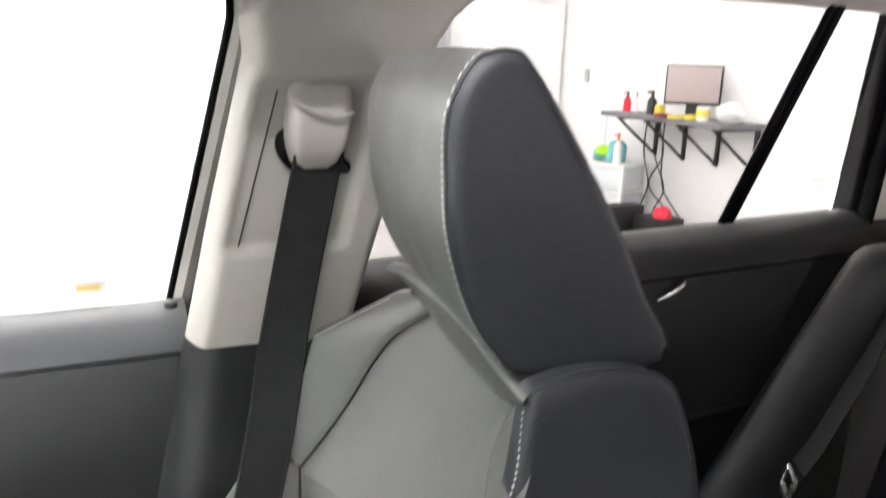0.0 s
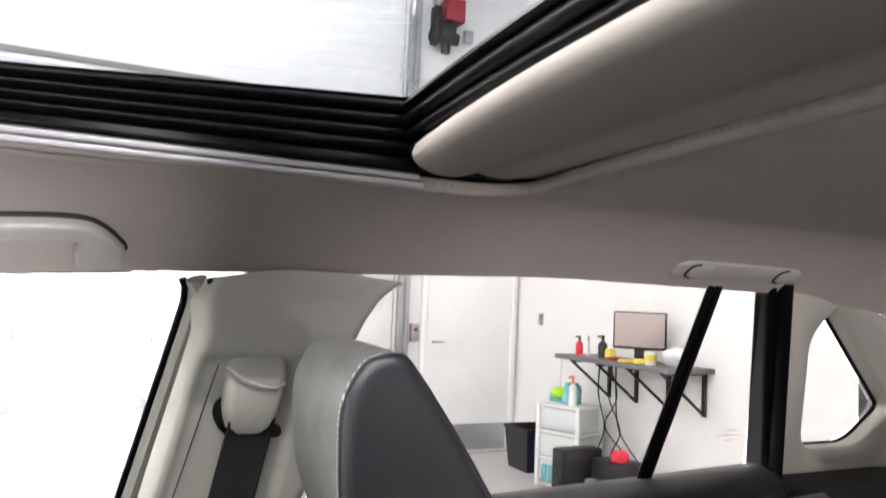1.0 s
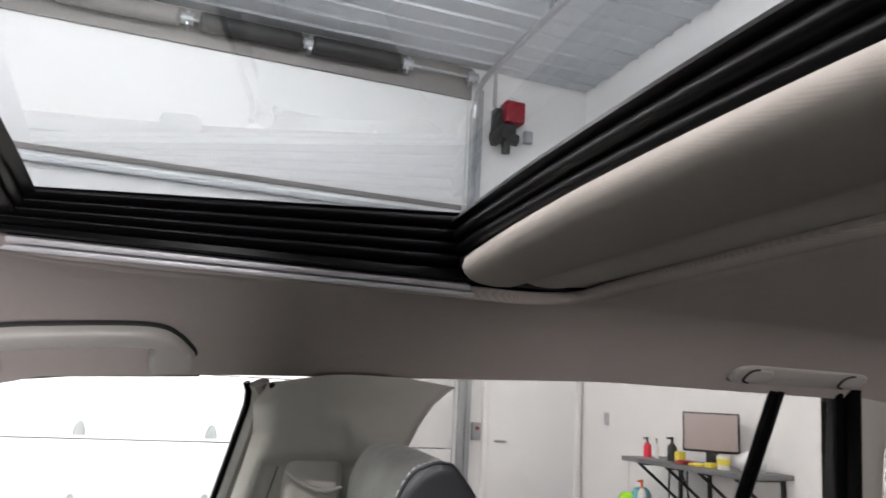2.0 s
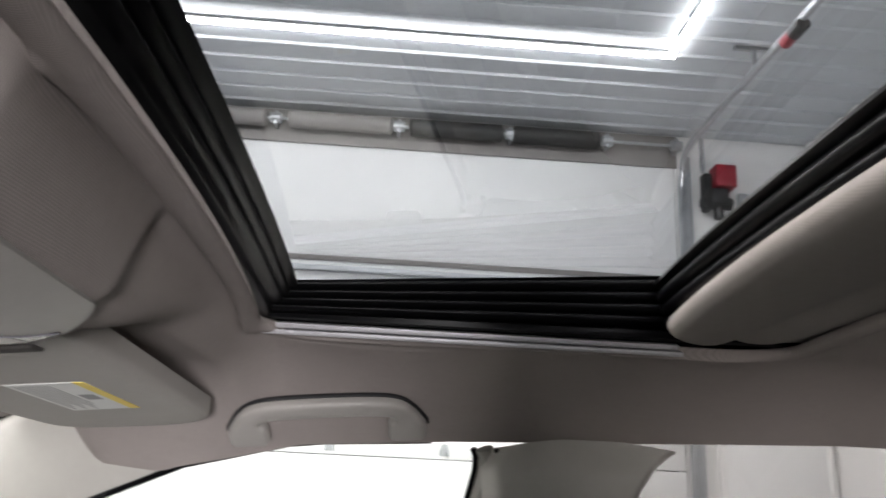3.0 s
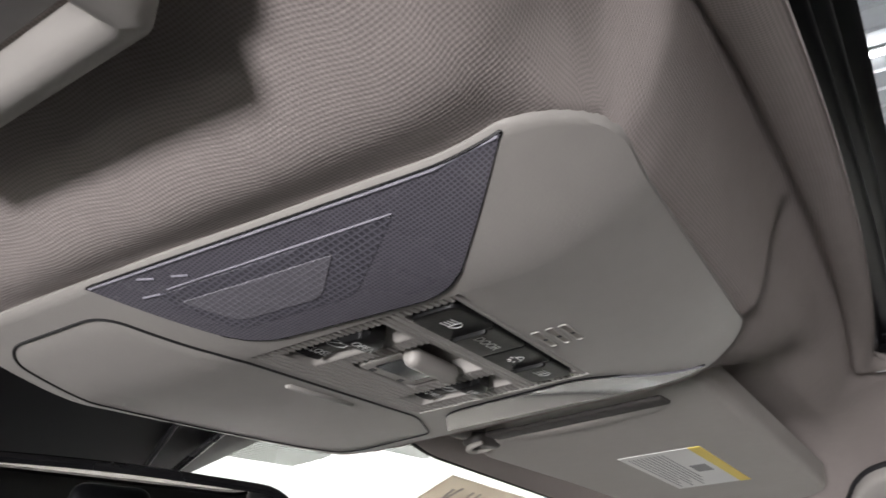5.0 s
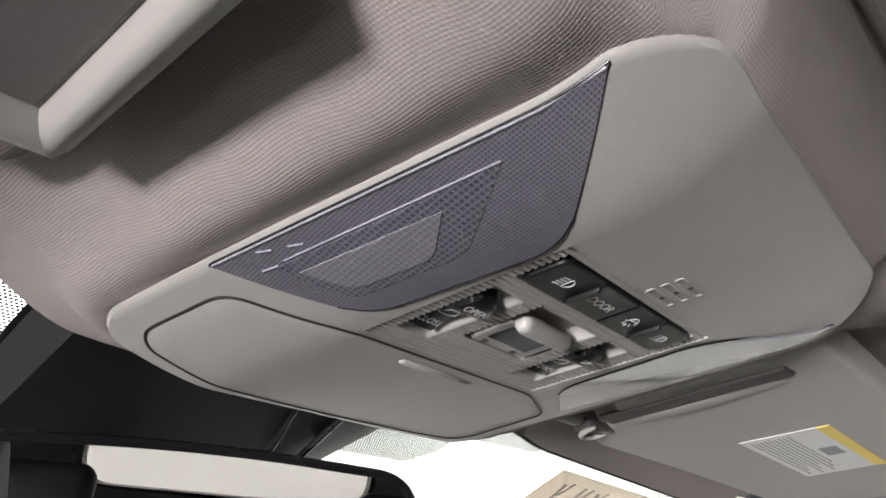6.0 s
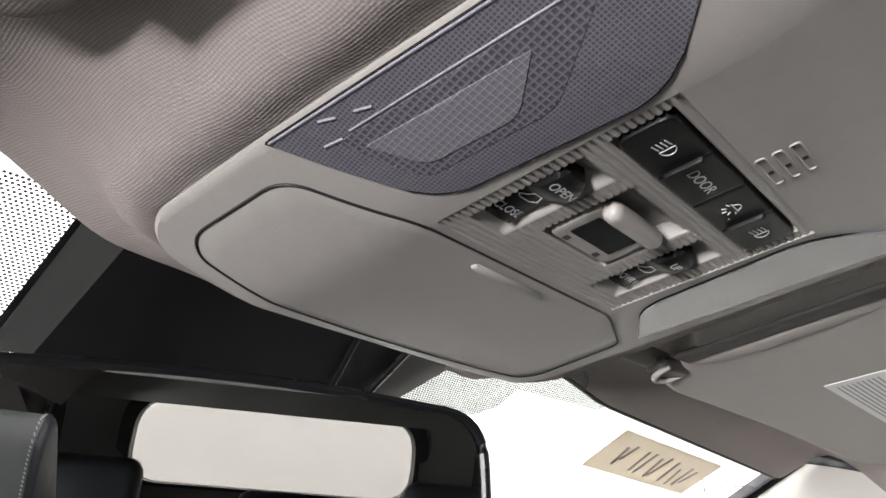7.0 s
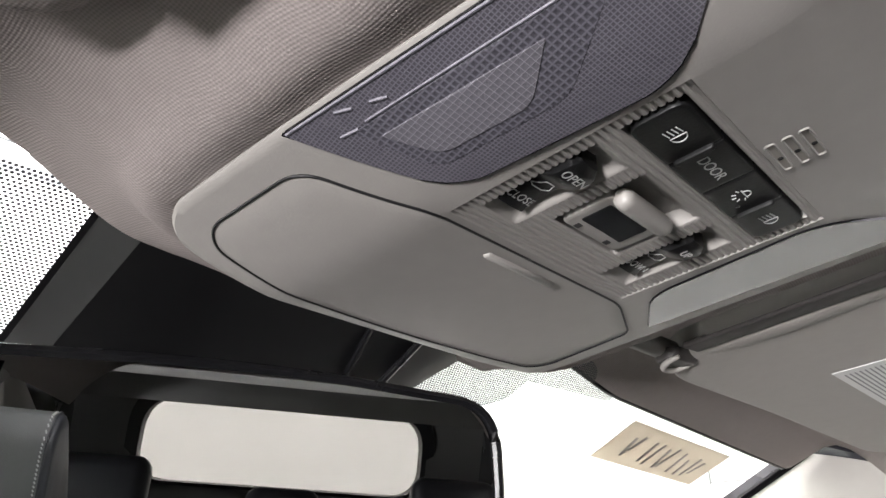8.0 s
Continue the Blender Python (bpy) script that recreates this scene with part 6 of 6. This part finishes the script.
frit = new("dotted_border", me)
tagged(frit, "black dotted border printed on the windscreen glass", "windscreen border", kind="stuff")

# tan parking sticker on the windscreen, its writing as bars
TAN = material("tan_paper", (0.56, 0.52, 0.46), 0.7, vary=0.08, scale=60)
nt = TAN.node_tree
tl = nt.nodes.new("ShaderNodeBsdfTranslucent")
tl.inputs[0].default_value = (0.66, 0.61, 0.54, 1)
mxs = nt.nodes.new("ShaderNodeMixShader")
mxs.inputs[0].default_value = 0.6
nt.links.new(nt.nodes["Principled BSDF"].outputs[0], mxs.inputs[1])
nt.links.new(tl.outputs[0], mxs.inputs[2])
nt.links.new(mxs.outputs[0], nt.nodes["Material Output"].inputs[0])
TAN_INK = material("tan_ink", (0.40, 0.38, 0.38), 0.7, vary=0.1, scale=60)
stk = thing("windscreen_sticker", "tan paper sticker with dark printed bars inside the windscreen", "sticker")


def on_ws(p, q, h):
    a = Vector((-0.544, 0.353)) + Vector((-0.051, 0.003)) * p + Vector((-0.018, 0.205)) * q
    return (a.x, a.y, ws_z(a.x) - h)


part("paper", loft([[on_ws(p, q, h) for p, q in ((0, 0), (0, 1), (1, 1), (1, 0))] for h in (0.004, 0.005)]), TAN, stk, smooth=False)
for q0, lean, p0, p1 in ((0.13, 0.03, 0.30, 0.78), (0.19, -0.02, 0.22, 0.62), (0.31, 0.02, 0.25, 0.80), (0.38, 0.00, 0.24, 0.82), (0.46, 0.03, 0.30, 0.84), (0.53, -0.02, 0.22, 0.80), (0.62, 0.02, 0.26, 0.84), (0.70, 0.03, 0.40, 0.86), (0.79, 0.00, 0.28, 0.82), (0.86, -0.03, 0.34, 0.72)):
    part("bar", loft([[on_ws(p, q, h) for p, q in ((p0, q0), (p0, q0 + 0.020), (p1, q0 + lean + 0.020), (p1, q0 + lean))] for h in (0.0052, 0.0056)]), TAN_INK, stk, smooth=False)

# ---- things along the workshop's end wall ----
def shelf():
    t = thing("wall_shelf", "long black wall shelf on triangular steel brackets", "shelf", loc=(WALL_X, 0, 0))
    part("board", box((0.42, 1.30, 0.035), (-0.215, 4.23, 1.03), 0.004), material("grey_board", (0.14, 0.14, 0.15), 0.5, vary=0.15, scale=8), t)
    for y in (3.67, 4.02, 4.37, 4.70):
        part("bracket", merge(box((0.02, 0.03, 0.30), (-0.012, y, 0.865)), box((0.38, 0.03, 0.018), (-0.20, y, 1.003)), tube([(-0.015, y, 0.725), (-0.37, y, 0.995)], 0.011, 6)), BLACK, t, "black steel bracket")
    return t


shelf()


SCREEN = emitter("screen_glow", (0.95, 0.80, 0.78), 0.12)
SCREEN.node_tree.nodes["Principled BSDF"].inputs["Base Color"].default_value = (0.30, 0.25, 0.245, 1)
SCREEN_INK = material("screen_ink", (0.40, 0.32, 0.30), 0.5, vary=0.1, scale=30)


def monitor():
    t = thing("computer_monitor", "black flat monitor with a pale screen on the shelf", "monitor", loc=(3.52, 4.06, 1.05))
    q = Matrix.Rotation(radians(38), 4, "Z")
    def rot(bm):
        bmesh.ops.transform(bm, matrix=q, verts=bm.verts)
        return bm
    part("frame", rot(box((0.03, 0.38, 0.27), (0, 0, 0.225), 0.008)), GLOSS_BLACK, t)
    part("screen", rot(box((0.004, 0.355, 0.242), (-0.016, 0, 0.228), 0.001)), SCREEN, t, "pale pinkish lit screen")
    for k in range(7):
        part("screen_line", rot(box((0.002, 0.12 + 0.03 * (k % 3), 0.006), (-0.0185, -0.05 + 0.012 * (k % 2), 0.31 - 0.026 * k), 0.0)), SCREEN_INK, t)
    part("stand", rot(merge(box((0.16, 0.24, 0.012), (0, 0, 0.006), 0.004), box((0.03, 0.08, 0.12), (0.02, 0, 0.07), 0.006))), BLACK, t)


monitor()
SHELF_Z = 1.048
YELLOW = material("yellow_plastic", (0.75, 0.62, 0.08), 0.4, vary=0.1, scale=30)
WHITE_PL = material("white_plastic", (0.75, 0.75, 0.74), 0.4, vary=0.05, scale=20)
BLUE = material("blue_plastic", (0.02, 0.06, 0.40), 0.4, vary=0.1, scale=20)
GREEN = material("green_cloth", (0.35, 0.70, 0.03), 0.9, vary=0.2, scale=40)
TEAL = material("teal_cloth", (0.16, 0.45, 0.50), 0.9, vary=0.25, scale=40)
ORANGE = material("orange_plastic", (0.75, 0.16, 0.06), 0.4, vary=0.1, scale=30)
RED_CLOTH = material("red_cloth", (0.65, 0.03, 0.06), 0.8, vary=0.2, scale=40)
FROST = material("frosted_plastic", (0.60, 0.64, 0.66), 0.35, vary=0.15, scale=14)
CARDGREY = material("grey_box", (0.25, 0.25, 0.26), 0.5, vary=0.1, scale=14)


def bottle(x, y, z, h, r, mat, cap, label):
    t = thing("bottle", label, "bottle", loc=(x, y, z))
    part("body", tube([(0, 0, 0), (0, 0, h * 0.55), (0, 0, h * 0.68), (0, 0, h * 0.74)], [r, r, r * 0.7, r * 0.35], 16), mat, t)
    part("cap", merge(tube([(0, 0, h * 0.74), (0, 0, h)], r * 0.33, 10), box((r * 1.6, r * 0.5, r * 0.4), (-r * 0.5, 0, h * 0.95), 0.003)), cap, t)


bottle(3.50, 4.76, SHELF_Z, 0.15, 0.030, RED_CLOTH, BLACK, "red spray bottle with a black nozzle on the shelf")
bottle(3.52, 4.67, SHELF_Z, 0.15, 0.014, WHITE_PL, BLACK, "slim white bottle with a dark cap on the shelf")
bottle(3.50, 4.46, SHELF_Z, 0.17, 0.036, BLACK, BLACK, "black spray bottle standing on the shelf")
for x, y, w, h, mat, lab in ((3.44, 4.29, 0.06, 0.08, YELLOW, "yellow tool on the shelf"), (3.40, 4.20, 0.09, 0.025, RED, "small dark red box lying on the shelf"), (3.40, 4.06, 0.09, 0.022, YELLOW, "yellow pad lying on the shelf"), (3.42, 3.94, 0.07, 0.035, YELLOW, "yellow sponge lying on the shelf")):
    tagged(finish("shelf_item", box((w, w, h), (x, y, SHELF_Z + h / 2), 0.01), mat), lab, "shelf item")
t = thing("tub", "white plastic tub with a yellow label on the shelf", "tub", loc=(3.45, 3.86, SHELF_Z))
part("cup", tube([(0, 0, 0), (0, 0, 0.09)], [0.038, 0.045], 18), WHITE_PL, t)
part("label_band", tube([(0, 0, 0.03), (0, 0, 0.07)], [0.0420, 0.0445], 18, cap=False), YELLOW, t)
BAGMAT = material("clear_bag", (0.72, 0.73, 0.74), 0.3, vary=0.15, scale=25)
bag = bmesh.new()
bmesh.ops.create_icosphere(bag, subdivisions=3, radius=0.10)
for v in bag.verts:
    v.co *= 1 + 0.25 * noise.noise(v.co * 14)
    v.co.z = max(v.co.z, -0.10)
bmesh.ops.scale(bag, vec=(0.8, 1.0, 0.7), verts=bag.verts)
bmesh.ops.translate(bag, vec=(3.55, 3.72, SHELF_Z + 0.062), verts=bag.verts)
tagged(finish("plastic_bag", bag, BAGMAT, angle=60), "crumpled clear plastic bag on the shelf", "plastic bag")


def drawers():
    t = thing("drawer_unit", "white plastic drawer tower with frosted drawers full of supplies", "drawer unit", loc=(3.47, 4.82, 0))
    q = Matrix.Rotation(radians(20), 4, "Z")
    def rot(bm):
        bmesh.ops.transform(bm, matrix=q, verts=bm.verts)
        return bm
    W, D, H = 0.40, 0.34, 0.65
    for k in range(4):
        part("frame_rail", rot(box((D, W, 0.02), (0, 0, 0.02 + k * 0.205), 0.006)), WHITE_PL, t)
    for a in (-1, 1):
        for b in (-1, 1):
            part("post", rot(box((0.035, 0.035, H), (a * (D / 2 - 0.01), b * (W / 2 - 0.01), H / 2), 0.008)), WHITE_PL, t)
    for k in range(3):
        part("drawer", rot(box((D - 0.03, W - 0.05, 0.17), (-0.005, 0, 0.125 + k * 0.205), 0.015)), FROST, t, "frosted see-through drawer")
    for k in range(5):
        part("content", rot(box((0.006, 0.042, 0.13), (-0.165, -0.13 + 0.062 * k, 0.11), 0.01)), TEAL, t, "pale teal bottles inside")


drawers()


def heap(name, at, r, mat, label, cat, flat=0.7):
    bm = bmesh.new()
    bmesh.ops.create_icosphere(bm, subdivisions=4, radius=r)
    for v in bm.verts:
        n = noise.noise(v.co * (6 / r * 0.2) + Vector(at)) * 0.7 + noise.noise(v.co * (15 / r * 0.2)) * 0.3
        v.co *= 1 + 0.45 * n
        v.co.z = max(v.co.z * flat, -r * 0.45)
    bmesh.ops.translate(bm, vec=(at[0], at[1], at[2] + r * 0.45), verts=bm.verts)
    tagged(finish(name, bm, mat, angle=60), label, cat)


heap("rag_heap", (3.46, 4.93, 0.655), 0.10, TEAL, "crumpled teal cloth heaped on the drawers", "cloth")
heap("rag_heap", (3.40, 4.87, 0.70), 0.07, GREEN, "crumpled lime green cloth on the heap", "cloth")
heap("rag_heap", (3.46, 4.80, 0.655), 0.085, TEAL, "tall crumpled pale teal cloth on the drawers", "cloth", 1.6)
bottle(3.42, 4.72, 0.645, 0.24, 0.032, WHITE_PL, ORANGE, "white spray bottle with an orange head on the drawers")

crate = thing("plastic_crate", "black plastic crate on the concrete floor", "crate", loc=(3.50, 5.45, 0))
rings = [[(x * f, y * f, z) for x, y in ((-0.15, -0.19), (0.15, -0.19), (0.15, 0.19), (-0.15, 0.19))] for f, z in ((0.82, 0.0), (1.0, 0.34), (1.06, 0.345), (1.06, 0.37), (0.97, 0.37), (0.80, 0.02))]
part("shell", loft(rings), BLACK, crate, angle=30)
bin_ = thing("blue_bin", "blue plastic bin beside the black crate", "bin", loc=(3.56, 5.18, 0))
part("shell", loft([[(x * f, y * f, z) for x, y in ((-0.14, -0.10), (0.14, -0.10), (0.14, 0.10), (-0.14, 0.10))] for f, z in ((0.85, 0.0), (1.0, 0.36), (0.95, 0.36), (0.8, 0.03))]), BLUE, bin_, angle=30)
pc = thing("computer_case", "black computer case standing on the floor", "computer case", loc=(3.30, 4.46, 0))
part("case", box((0.34, 0.14, 0.38), (0, 0, 0.19), 0.008), BLACK, pc)
part("front_panel", box((0.02, 0.13, 0.365), (-0.175, 0, 0.19), 0.004), GLOSS_BLACK, pc)
tagged(finish("black_carton", box((0.26, 0.26, 0.15), (3.47, 4.22, 0.255), 0.01), BLACK), "black box stacked beside the computer case", "box")
tagged(finish("grey_carton", box((0.34, 0.46, 0.18), (3.45, 4.12, 0.09), 0.01), CARDGREY), "low grey storage box on the floor", "box")
heap("red_cloth", (3.44, 4.15, 0.33), 0.07, RED_CLOTH, "bright red cloth thrown over the boxes", "cloth")
for k, (y, sw) in enumerate(((4.62, 0.05), (4.50, -0.06), (4.46, 0.08), (4.42, 0.03), (5.15, 0.05))):
    pts = [(3.60, y, 1.01), (3.63, y + sw, 0.75), (3.62, y - sw, 0.5), (3.60, y - 0.3 * (k % 2), 0.30), (3.60, y - 0.35 * (k % 2) - 0.1, 0.15)]
    tagged(finish("cable", tube(smooth_path(pts, 6), 0.006, 6), BLACK if k < 4 else WHITE_PL), "thin cable hanging under the wall shelf", "cable", "cables")

# service door beside the overhead door
sd = thing("service_door", "white flush service door with a grey kick plate", "door", loc=(3.22, DOOR_Y - 0.02, 0))
part("leaf", box((0.92, 0.04, 2.08), (0, 0, 1.05), 0.004), DOOR_WHITE, sd)
part("kick_plate", box((0.86, 0.006, 0.24), (0, -0.023, 0.16), 0.002), STEEL, sd)
for a in (-0.48, 0.48):
    part("jamb", box((0.05, 0.07, 2.14), (a, 0, 1.07), 0.006), WALL, sd)
part("closer", merge(box((0.26, 0.06, 0.06), (0.22, -0.05, 2.0), 0.008), tube([(0.1, -0.06, 2.02), (-0.12, -0.10, 2.03)], 0.008, 6)), STEEL, sd)
part("lever", tube([(-0.38, -0.03, 1.05), (-0.38, -0.07, 1.05), (-0.28, -0.07, 1.05)], 0.01, 8), STEEL, sd)
ctl = thing("wall_control", "small grey door control on the wall", "wall switch", loc=(2.66, DOOR_Y - 0.02, 1.13))
part("box", box((0.08, 0.05, 0.16), (0, 0, 0), 0.006), STEEL, ctl)
part("button", tube([(0, -0.025, 0.03), (0, -0.04, 0.03)], 0.018, 12), RED, ctl)
sw = thing("light_switch", "small wall socket on the white wall", "wall socket", loc=(WALL_X - 0.006, 5.75, 1.3))
part("plate", box((0.012, 0.07, 0.11), (0, 0, 0), 0.003), STEEL, sw)
